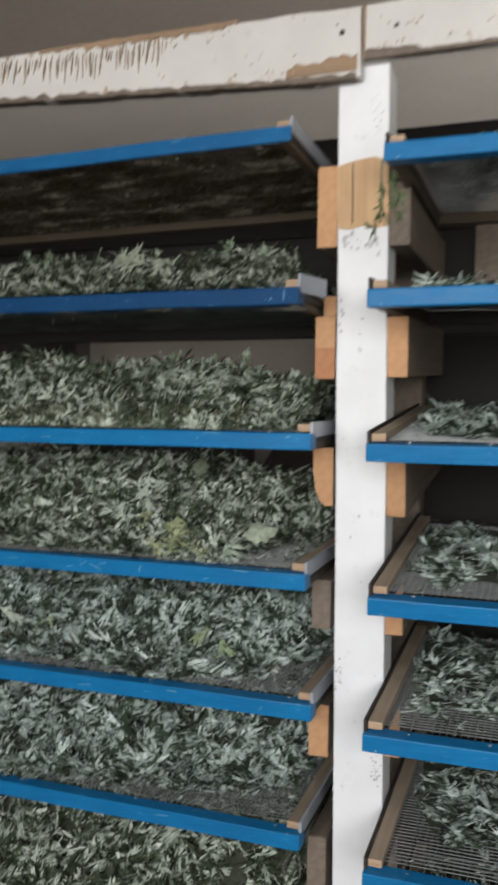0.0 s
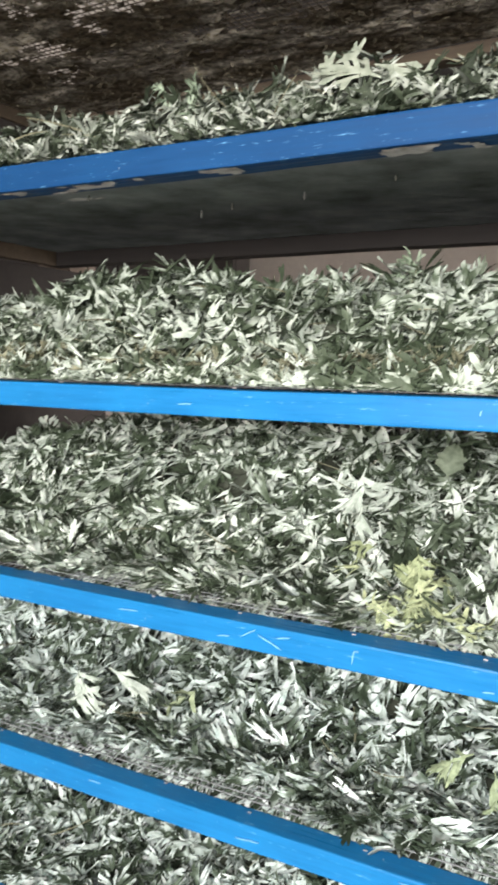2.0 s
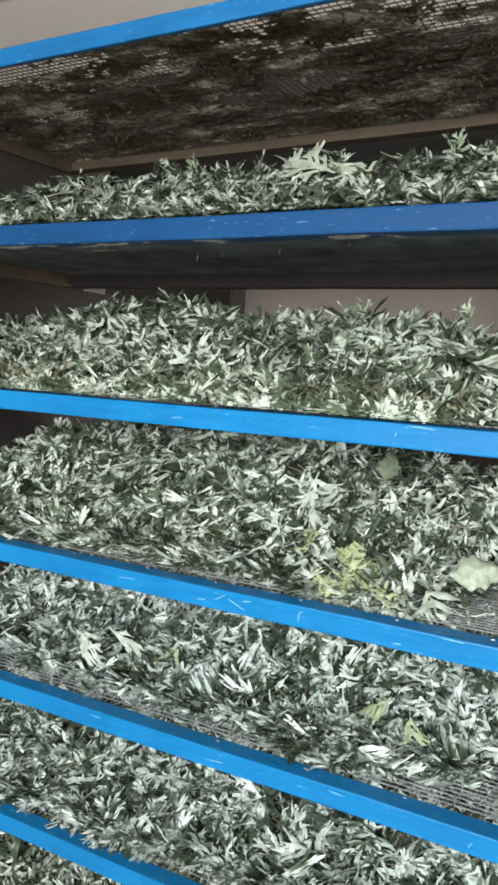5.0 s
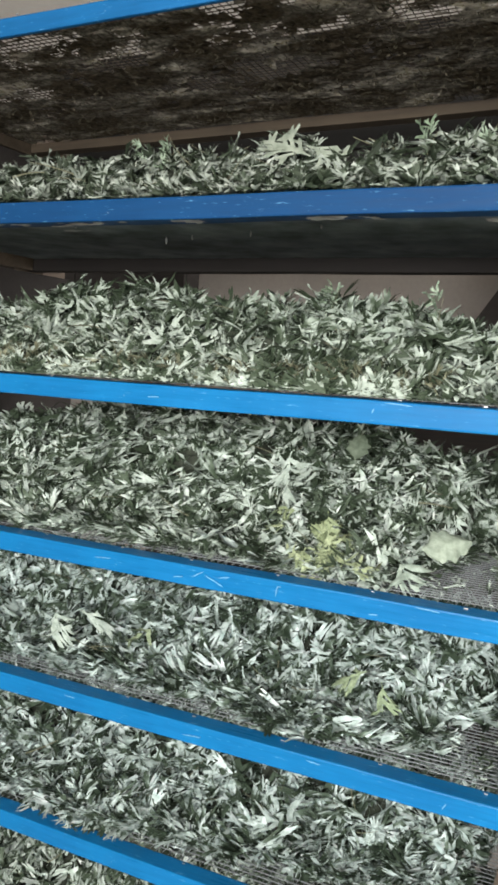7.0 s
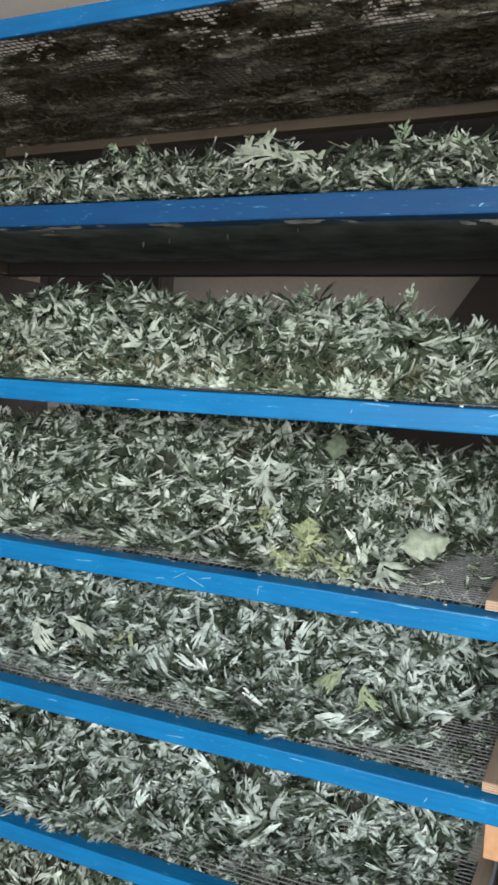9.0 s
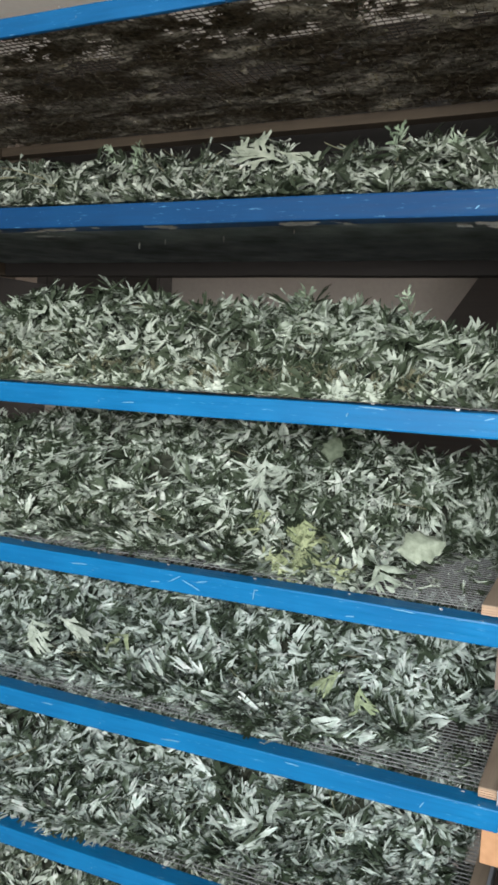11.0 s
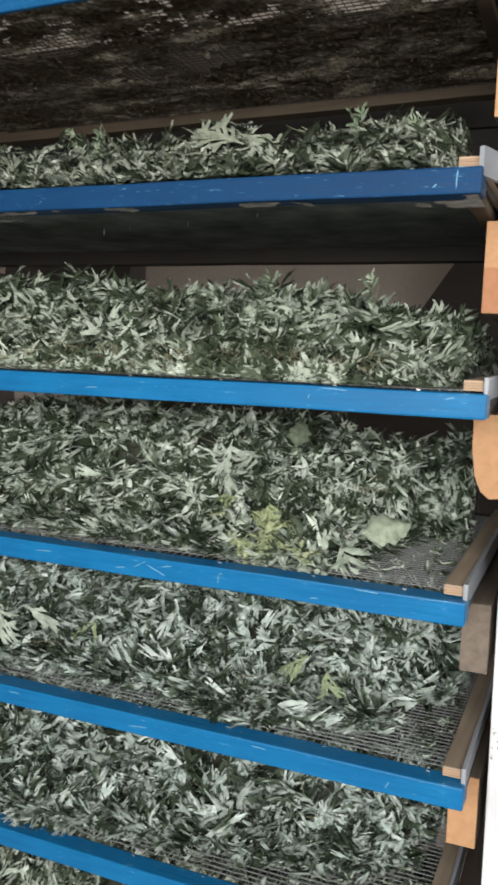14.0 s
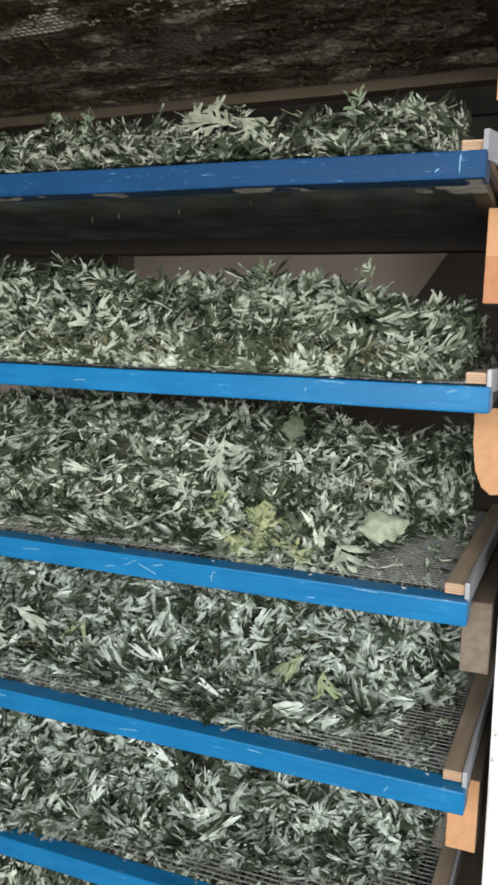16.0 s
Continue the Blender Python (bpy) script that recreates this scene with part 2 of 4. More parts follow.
M_LEAF_ONE = leaf_mat("herb_leaf", GREENS[:5] + [(1.0, (0.44, 0.495, 0.465))], True)
M_SPRIG = leaf_mat("sprig_leaf", [(0.0, (0.13, 0.175, 0.12)), (1.0, (0.25, 0.31, 0.24))], True)
M_SPRIG_DULL = leaf_mat("dull_broad_leaf", [(0.0, (0.10, 0.125, 0.09)), (1.0, (0.13, 0.155, 0.115))], True)
M_PALE = leaf_mat("pale_leaf", [(0.0, (0.26, 0.31, 0.265)), (1.0, (0.35, 0.40, 0.36))], True)
M_YELLOW = leaf_mat("yellowed_leaf", [(0.0, (0.20, 0.24, 0.135)), (1.0, (0.30, 0.34, 0.21))], True)
M_FRESH = leaf_mat("fresh_green_leaf", [(0.0, (0.15, 0.20, 0.12)), (1.0, (0.24, 0.29, 0.185))], True)
M_LIGHT = leaf_mat("light_green_leaf", [(0.0, (0.27, 0.315, 0.255)), (1.0, (0.30, 0.345, 0.28))], True)


# ---- builders ----
def part(name, bm, mat, parent, label=""):
    me = bpy.data.meshes.new(name)
    bm.to_mesh(me)
    bm.free()
    return part_of(name, me, mat, parent, label)


def part_of(name, me, mat, parent, label=""):
    if mat and not me.materials:
        me.materials.append(mat)
    ob = new(name, me)
    ob.parent = parent
    if label:
        tagged(ob, label)
    return ob


def thing(name, at, label, category, group="", kind=""):
    ob = new(name)
    ob.location = at
    ob.empty_display_size = 0.05
    return tagged(ob, label, category, group, kind)


def solid(x0, x1, y0, y1, z0, z1, bevel=0.0, bm=None):
    bm = bm or bmesh.new()
    vs = [bm.verts.new((x, y, z)) for x in (x0, x1) for y in (y0, y1) for z in (z0, z1)]
    fs = [bm.faces.new([vs[i] for i in q]) for q in ((0, 1, 3, 2), (4, 6, 7, 5), (0, 4, 5, 1), (2, 3, 7, 6), (0, 2, 6, 4), (1, 5, 7, 3))]
    if bevel:
        es = list({e for f in fs for e in f.edges})
        bmesh.ops.bevel(bm, geom=es, offset=bevel, segments=2, affect="EDGES", profile=0.6)
    return bm


def prism(outline, y0, y1):
    """An x-z outline drawn out from y0 to y1."""
    bm = bmesh.new()
    a = [bm.verts.new((x, y0, z)) for x, z in outline]
    b = [bm.verts.new((x, y1, z)) for x, z in outline]
    bm.faces.new(a)
    bm.faces.new(b[::-1])
    for i in range(len(a)):
        j = (i + 1) % len(a)
        bm.faces.new((a[i], b[i], b[j], a[j]))
    bmesh.ops.recalc_face_normals(bm, faces=bm.faces)
    return bm


def roughen(bm, cuts, amount, scale):
    """Cuts a board up along its length and shifts it a little, so that no edge is dead straight."""
    bmesh.ops.subdivide_edges(bm, edges=[e for e in bm.edges if e.calc_length() > 0.2], cuts=cuts, use_grid_fill=True)
    for v in bm.verts:
        p = v.co * scale
        v.co += Vector((noise.noise(p), noise.noise(p + Vector((7, 0, 0))), noise.noise(p + Vector((0, 9, 0))))) * amount
    return bm


# ---- the room ----
def setting(name, bm, mat, label, category):
    me = bpy.data.meshes.new(name)
    bm.to_mesh(me)
    bm.free()
    me.materials.append(mat)
    return tagged(new(name, me), label, category, "", "structure")


XW, XE, YS, YN, ZC = -3.2, 3.0, -2.9, 1.9, 2.62
setting("floor", solid(XW, XE, YS, YN, -0.1, 0.0), M_FLOOR, "bare grey concrete floor under the drying rack", "floor")
# split where the painted tone changes from dim to bright
setting("ceiling", solid(XW - 0.1, XE + 0.1, YS - 0.1, 0.78, ZC, ZC + 0.1), M_CEIL, "ceiling above the rack, its dimness put into the colour", "ceiling")
setting("ceiling_rear", solid(XW - 0.1, XE + 0.1, 0.781, YN + 0.1, ZC + 0.003, ZC + 0.1), M_CEIL_REAR, "ceiling behind the rack, its brightness put into the colour", "ceiling")
setting("wall_north", solid(XW, XE, YN, YN + 0.1, 0, ZC), M_WALL, "greige plastered wall behind the drying rack", "wall")
setting("wall_west", solid(XW - 0.1, XW, YS - 0.1, YN + 0.1, 0, ZC), M_WALL, "greige plastered side wall", "wall")
# opening made up to go with the added fill lamp
east = solid(XE, XE + 0.1, YS - 0.1, 0.9, 0, ZC)
for b in ((1.8, YN + 0.1, 0, ZC), (0.9, 1.8, 0, 1.15), (0.9, 1.8, 2.35, ZC)):
    solid(XE, XE + 0.1, *b, bm=east)
setting("wall_east", east, M_WALL, "unseen greige plastered side wall, opened for the added back fill lamp", "wall")
south = solid(XW, -1.0, YS - 0.1, YS, 0, ZC)
for b in ((2.0, XE, 0, ZC), (-1.0, 2.0, 0, 1.35), (-1.0, 2.0, 2.33, ZC)):
    solid(b[0], b[1], YS - 0.1, YS, b[2], b[3], bm=south)
setting("wall_south", south, M_WALL, "greige plastered wall with a wide window opening", "wall")

# ---- the frame of the rack ----
def post(x0, x1, y0, y1, top, front):
    th = thing("rack_post", (x0, y0, 0), "white-painted square timber post with a bare wood patch" if front else "dark weathered timber post at the back of the rack",
               "post", "posts of the rack")
    w, d = x1 - x0, y1 - y0
    if front:
        th.matrix_basis = Matrix.Translation((x0 + 0.020, y0, 0)) @ Matrix.Rotation(radians(-0.6), 4, "Y")
        part("shaft", roughen(solid(0, w, 0, d, 0, top, 0.003), 14, 0.0015, 9), M_POST, th)
        patch = prism([(0.003, 1.905), (0.02, 1.902), (0.045, 1.907), (0.07, 1.902), (w + 0.001, 1.905), (w + 0.001, 2.018), (0.065, 2.026), (0.03, 2.022), (-0.001, 2.015), (-0.001, 1.93)], -0.0025, d * 0.5)
        part("bare_patch", patch, M_BARE, th, "bare unpainted wood patch")
        rng = random.Random(3)
        for cx, cz, sx, sz, count in ((0.044, 1.735, 0.004, 0.008, 3), (0.045, 1.69, 0.006, 0.003, 4), (0.022, 1.882, 0.009, 0.009, -14), (0.064, 1.872, 0.007, 0.008, -10), (0.010, 1.74, 0.003, 0.02, -6),
                                      (0.068, 1.115, 0.006, 0.002, 4), (0.010, 1.11, 0.006, 0.014, 20), (0.078, 0.94, 0.005, 0.02, 22), (0.07, 2.10, 0.006, 0.03, 14), (0.03, 1.45, 0.02, 0.2, 8)):
            bm = bmesh.new()
            for _ in range(abs(count)):
                px, pz, r = rng.gauss(cx, sx), rng.gauss(cz, sz), rng.uniform(0.0006, 0.0018) * (2.4 if count < 0 else 1.0)
                px = min(max(px, 0.004), w - 0.004)
                ring = [bm.verts.new((px + r * rng.uniform(0.5, 1.2) * math.cos(a), -0.0022 - 0.0001 * _, pz + 1.4 * r * rng.uniform(0.5, 1.2) * math.sin(a))) for a in (0, 1, 2.1, 3.1, 4.2, 5.2)]
                bm.faces.new(ring)
            tagged(part("paint_scuff", bm, M_FAINT if count < 0 else M_SMUDGE, th, "scuffed and chipped spot"), kind="stuff")
        part("crack", solid(0.0265, 0.0285, -0.0032, -0.002, 1.912, 2.018), M_DARK_WOOD, th, "dark crack in the wood")
    else:
        part("shaft", roughen(solid(0, w, 0, d, 0, top, 0.003), 10, 0.0015, 9), M_GREY_WOOD, th)
    return th


post(0.0, 0.09, 0.0, 0.08, 2.187, True)
post(-1.31, -1.22, 0.0, 0.08, 2.187, True)
post(1.30, 1.39, 0.0, 0.08, 2.187, True)
for bx in (0.0, -1.31, 1.30):
    post(bx, bx + 0.09, 0.49, 0.57, 2.12, False)

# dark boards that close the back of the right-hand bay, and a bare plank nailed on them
th = thing("back_boarding", (0.0, 0.60, 0.245), "near-black board wall closing the back of the rack", "boarding")
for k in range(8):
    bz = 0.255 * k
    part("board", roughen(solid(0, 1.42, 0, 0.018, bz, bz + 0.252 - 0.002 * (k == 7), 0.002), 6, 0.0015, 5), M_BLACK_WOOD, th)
th = thing("back_boarding", (-1.30, 0.60, 1.785), "near-black boards across the top of the rack's back", "boarding")
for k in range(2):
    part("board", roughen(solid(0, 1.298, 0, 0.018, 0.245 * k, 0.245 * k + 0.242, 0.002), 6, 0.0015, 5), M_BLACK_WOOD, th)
th = thing("back_plank", (0.195, 0.575, 1.80), "bare brown upright plank behind the trays", "plank")
part("plank", roughen(solid(0, 0.095, 0, 0.022, 0, 0.30, 0.002), 8, 0.001, 6), M_GREY_WOOD, th)
part("nail_head", solid(0.021, 0.028, -0.003, 0.001, 0.105, 0.112, 0.001), M_DARK_WOOD, th, "dark nail head")

# things that stand against the far wall: a leaning board, a low partition, an upright and a lath
th = thing("leaning_board", (-0.39, YN - 0.03, 1.92), "wide dark board leaning against the plastered wall", "board")
part("board", prism([(0.0, 0.0), (0.42, 0.6), (1.3, 0.6), (1.3, -1.9), (-1.25, -1.9)], 0, 0.022), M_DARK_WOOD, th)
th = thing("low_partition", (-1.64, YN - 0.07, 0.0), "low dark brown partition with a pale top rail", "partition")
for k in range(6):
    part("board", solid(k * 0.145, k * 0.145 + 0.142, 0, 0.02, 0, 1.468, 0.002), M_DARK_WOOD, th)
part("top_rail", solid(-0.005, 0.865, -0.012, 0.022, 1.470, 1.500, 0.002), M_PALE_WOOD, th, "pale sawn top rail")
th = thing("upright_timber", (-1.735, YN - 0.10, 0.0), "dark upright timber against the plastered wall", "timber")
part("shaft", solid(0, 0.09, 0, 0.08, 0, 1.53, 0.003), M_DARK_WOOD, th)
th = thing("wall_cabinet", (-3.0, YN - 0.12, 1.535), "dark brown wooden cabinet hung on the plastered wall", "cabinet")
part("body", solid(-0.19, 1.4, 0.018, 0.118, 0, 1.08, 0.004), M_DARK_WOOD, th)
for k in range(3):
    part("door", solid(k * 0.53 - 0.188, k * 0.53 + 0.338, 0, 0.016, 0.004, 1.076, 0.002), M_DARK_WOOD, th)
th = thing("wall_lath", (-1.905, YN - 0.03, 0.0), "narrow pale upright lath on the plastered wall", "lath")
part("lath", solid(0, 0.045, 0, 0.025, 0, 1.53, 0.002), M_PALE_WOOD, th)
th = thing("wall_block", (-1.825, YN - 0.04, 1.415), "small reddish wooden block beside the upright timber", "block")
part("block", solid(0, 0.085, 0, 0.038, 0, 0.085, 0.003), M_RED_WOOD, th)
part("pale_edge", solid(0.0, 0.085, -0.004, 0.036, 0.087, 0.105, 0.002), M_PALE_WOOD, th, "pale upper edge")

# two painted boards nailed across the posts, butted over the middle one
th = thing("rack_beam", (-1.4, -0.03, 2.15), "white-painted crossbeam with flaking paint and bare ragged edges", "beam", "beams of the rack")
bm = prism([(-0.02, 0.055), (0.7, 0.042), (1.1, 0.02), (1.36, 0.006), (1.442, 0.008), (1.441, 0.126), (1.1, 0.129), (0.7, 0.131), (-0.02, 0.134)], 0.0, 0.028)
part("board", roughen(bm, 9, 0.004, 14), M_BEAM, th)
part("nail_head", solid(1.405, 1.413, -0.003, 0.002, 0.082, 0.089, 0.001), M_DARK_WOOD, th, "rusty nail head")
rng = random.Random(8)


def low_edge(x):
    return 0.055 - 0.0186 * x if x < 0.7 else 0.042 - 0.055 * (x - 0.7) if x < 1.1 else max(0.007, 0.02 - 0.054 * (x - 1.1))


def ragged(x0, x1, lo, hi, step):
    """A strip outline with a torn upper or lower edge; lo and hi give its heights along x."""
    n = int((x1 - x0) / step)
    xs = [x0 + (x1 - x0) * i / n for i in range(n + 1)]
    return [(x, lo(x)) for x in xs] + [(x, hi(x)) for x in reversed(xs)]


for i in range(70):
    gx = 0.62 + i * 0.0066 + rng.uniform(-0.003, 0.003)
    top, gl, gw = 0.122 - rng.random() * 0.016, rng.uniform(0.012, 0.050), rng.uniform(0.0004, 0.0010)
    lean = rng.uniform(-0.006, 0.001)
    part("chisel_mark", prism([(gx - gw, top - gl * 0.5), (gx + lean, top - gl), (gx + lean + gw * 0.6, top - gl * 0.6), (gx + gw, top), (gx - gw * 0.4, top + 0.002)], -0.0032, 0.003), M_CHISEL if i % 3 else M_BEAM_BARE, th, "dark upright chisel mark")
part("bare_strip", prism(ragged(0.80, 1.215, lambda x: 0.1315 - (0.016 if 0.9 < x < 1.19 else 0.008) * (0.35 + 0.65 * abs(noise.noise(Vector((x * 60, 1, 2))) + 0.4)), lambda x: 0.1325 - 0.002 * noise.noise(Vector((x * 40, 5, 0))), 0.007), -0.0034, 0.02), M_BEAM_BARE, th, "bare brown upper edge where paint has flaked off")
part("bare_strip", prism(ragged(0.30, 1.435, lambda x: low_edge(x) - 0.002 + 0.003 * noise.noise(Vector((x * 30, 3, 1))), lambda x: low_edge(x) + 0.007 + 0.009 * noise.noise(Vector((x * 45, 8, 4))), 0.009), -0.0036, 0.02), M_GREY_WOOD, th, "grey ragged lower edge without paint")
part("bare_strip", prism(ragged(1.31, 1.436, lambda x: 0.018, lambda x: 0.034 + 0.10 * (x - 1.31) + 0.012 * noise.noise(Vector((x * 50, 2, 7))), 0.008), -0.0030, 0.02), M_BEAM_BARE, th, "brown flaked corner beside the joint")
for i in range(30):
    gx, gz, r = rng.uniform(0.95, 1.42), 0.0, rng.uniform(0.0006, 0.002)
    gz = rng.choice((rng.uniform(0.10, 0.122), low_edge(gx) + rng.uniform(0.014, 0.03), rng.uniform(0.05, 0.12)))
    part("paint_chip", prism([(gx + r * rng.uniform(0.5, 1.3) * math.cos(a), gz + r * rng.uniform(0.6, 1.6) * math.sin(a)) for a in (0, 1.1, 2.2, 3.2, 4.3, 5.3)], -0.0031, 0.003), M_CHISEL, th)
th = thing("rack_beam", (0.046, -0.02, 2.187), "white-painted crossbeam with chipped paint, set slightly back", "beam", "beams of the rack")
bm = solid(0, 1.36, 0.0, 0.019, 0.002, 0.095)
part("board", roughen(bm, 9, 0.003, 14), M_BEAM, th)
part("nail_head", solid(0.052, 0.059, -0.003, 0.002, 0.05, 0.056, 0.001), M_DARK_WOOD, th, "rusty nail head")
part("bare_strip", prism(ragged(0.0, 0.6, lambda x: 0.0015, lambda x: 0.008 + 0.006 * noise.noise(Vector((x * 40, 4, 4))) + 0.008 * (x < 0.1), 0.01), -0.0032, 0.01), M_GREY_WOOD, th, "grey ragged lower edge without paint")
for i in range(30):
    gx, gz, r = rng.uniform(0.01, 0.5), rng.uniform(0.02, 0.09), rng.uniform(0.0008, 0.0028)
    part("paint_chip", prism([(gx + r * rng.uniform(0.5, 1.3) * math.cos(a), gz + r * rng.uniform(0.6, 1.6) * math.sin(a)) for a in (0, 1.1, 2.2, 3.2, 4.3, 5.3)], -0.0031, 0.003), M_CHISEL, th)
part("bare_end", solid(-0.0015, 0.002, -0.0035, 0.018, 0.003, 0.094), M_BEAM_BARE, th, "bare brown end at the joint")


def runner(x0, x1, top, drop, mat, label, rounded=False, y0=0.003, y1=0.56, side=None, tilt=0.0, lead=0.0, stained=False):
    th = thing("tray_runner", (x0, y0, top + tilt * lead), label, "support", "tray runners")
    th.rotation_euler.x = math.atan(tilt)
    w, d = x1 - x0, y1 - y0
    if rounded:
        out = [(0, 0), (w, 0), (w, -drop)] + [(w - w * math.sin(a), -drop * math.cos(a) ** 0.8 - 0.02 * math.sin(a)) for a in (0.35, 0.7, 1.05, 1.4)]
        bm, cap = prism(out, 0.004, d), prism(out, 0, 0.0038)
    else:
        bm, cap = solid(0, w, 0.004, d, -drop, 0, 0.003), solid(0, w, 0, 0.0038, -drop, 0, 0.0015)
    # pine runners: the sides' shade is put into a darker wood than the end
    part("plank", bm, side or M_GREY_WOOD, th)
    end = part("sawn_end", cap, mat, th, "orange pine end, lighter than the shade-toned plank" if mat == M_PINE else "")
    if stained:
        part("upper_lip", solid(w - 0.0225, w, 0.0, 0.06, 0.0005, 0.036, 0.0015), mat, th, "sawn end standing above the runner")
        part("stain", roughen(solid(0.0004, w - 0.0004, -0.0008, 0.002, -drop + 0.0006, -drop * 0.5, 0.0005), 5, 0.0003, 30), M_PINE_RED, end, "redder damp lower half")
    return th


TW, TD = 1.165, 0.575
# trays: front face y, underside z, the end at the middle post
LEFT = [("T0", -0.145, 2.020, -0.046), ("T1", -0.150, 1.753, -0.026), ("T2", -0.118, 1.514, -0.010), ("T3", -0.106, 1.275, -0.019),
        ("T4", -0.090, 1.048, -0.009), ("T5", -0.064, 0.805, -0.033), ("T6", -0.07, 0.565, -0.03)]
RIGHT = [("R0", -0.165, 1.967, 0.110), ("R1", -0.19, 1.7385, 0.093), ("R2", -0.18, 1.501, 0.094), ("R3", -0.18, 1.262, 0.101),
         ("R4", -0.19, 1.051, 0.099), ("R5", -0.185, 0.83, 0.102), ("R6", -0.09, 0.55, 0.098)]
# how steeply each tray rises towards its back
TILT = {"T0": 0.0, "T1": 0.0, "T2": 0.025, "T3": 0.02, "T4": 0.01, "T5": 0.0, "T6": 0.0, "R0": 0.03, "R1": 0.06, "R2": 0.10, "R3": 0.10, "R4": 0.05, "R5": 0.03, "R6": 0.0}
# how much each tray sinks towards its far end, per metre
ROLL = {"T0": 0.016}
# the height of the rails where it is not the usual one
LOW_RAIL = {"T0": 0.025}
PINE_L, OLD_L = "fresh orange pine tray runner fixed beside the post", "grey weathered plank tray runner beside the post"
for k, (n, y, z, x) in enumerate(LEFT):
    old = k in (3, 5, 6)
    runner(-0.038 if not old else -0.036, -0.001, z - 0.002, (0.144, 0.112, 0.104, 0.09, 0.095, 0.12, 0.12)[k], M_GREY_WOOD if old else M_PINE, OLD_L if old else PINE_L, k == 2, tilt=TILT[n], lead=-y, stained=k == 1)
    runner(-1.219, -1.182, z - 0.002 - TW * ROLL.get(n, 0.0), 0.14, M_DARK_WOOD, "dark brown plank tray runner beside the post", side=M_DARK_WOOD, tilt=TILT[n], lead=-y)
for k, (n, y, z, x) in enumerate(RIGHT):
    old = k in (0, 5, 6)
    runner(0.091, 0.128, z - 0.002, (0.098, 0.106, 0.122, 0.093, 0.09, 0.12, 0.12)[k], M_GREY_WOOD if old else M_PINE, OLD_L if old else PINE_L, tilt=TILT[n], lead=-y)
    runner(1.262, 1.299, z - 0.002, 0.13, M_GREY_WOOD, OLD_L, tilt=TILT[n], lead=-y)

# ---- drying trays ----
RAIL_H, RAIL_D = 0.0285, 0.034


def wire_screen(w, d, pitch=0.0108, r=0.00055):
    """A woven wire screen: every wire a thin square rod, the crossing ones half a wire higher."""
    verts, faces = [], []

    def rod(x0, x1, y0, y1, z):
        k = len(verts)
        verts.extend([(x0, y0, z - r), (x1, y0, z - r), (x1, y1, z - r), (x0, y1, z - r), (x0, y0, z + r), (x1, y0, z + r), (x1, y1, z + r), (x0, y1, z + r)])
        faces.extend([(k, k + 3, k + 2, k + 1), (k + 4, k + 5, k + 6, k + 7), (k, k + 1, k + 5, k + 4), (k + 2, k + 3, k + 7, k + 6), (k + 1, k + 2, k + 6, k + 5), (k, k + 4, k + 7, k + 3)])
    for i in range(1, int(w / pitch)):
        rod(i * pitch - r * 0.6, i * pitch + r * 0.6, 0, d, 0.0006)
    for i in range(1, int(d / pitch)):
        rod(0, w, i * pitch - r * 1.5, i * pitch + r * 1.5, 0.0014)
    me = bpy.data.meshes.new("mesh_screen")
    me.from_pydata(verts, [], faces)
    return me


SCREEN = wire_screen(TW - 0.012, TD - 0.05)
SCREEN_SHADED = SCREEN.copy()


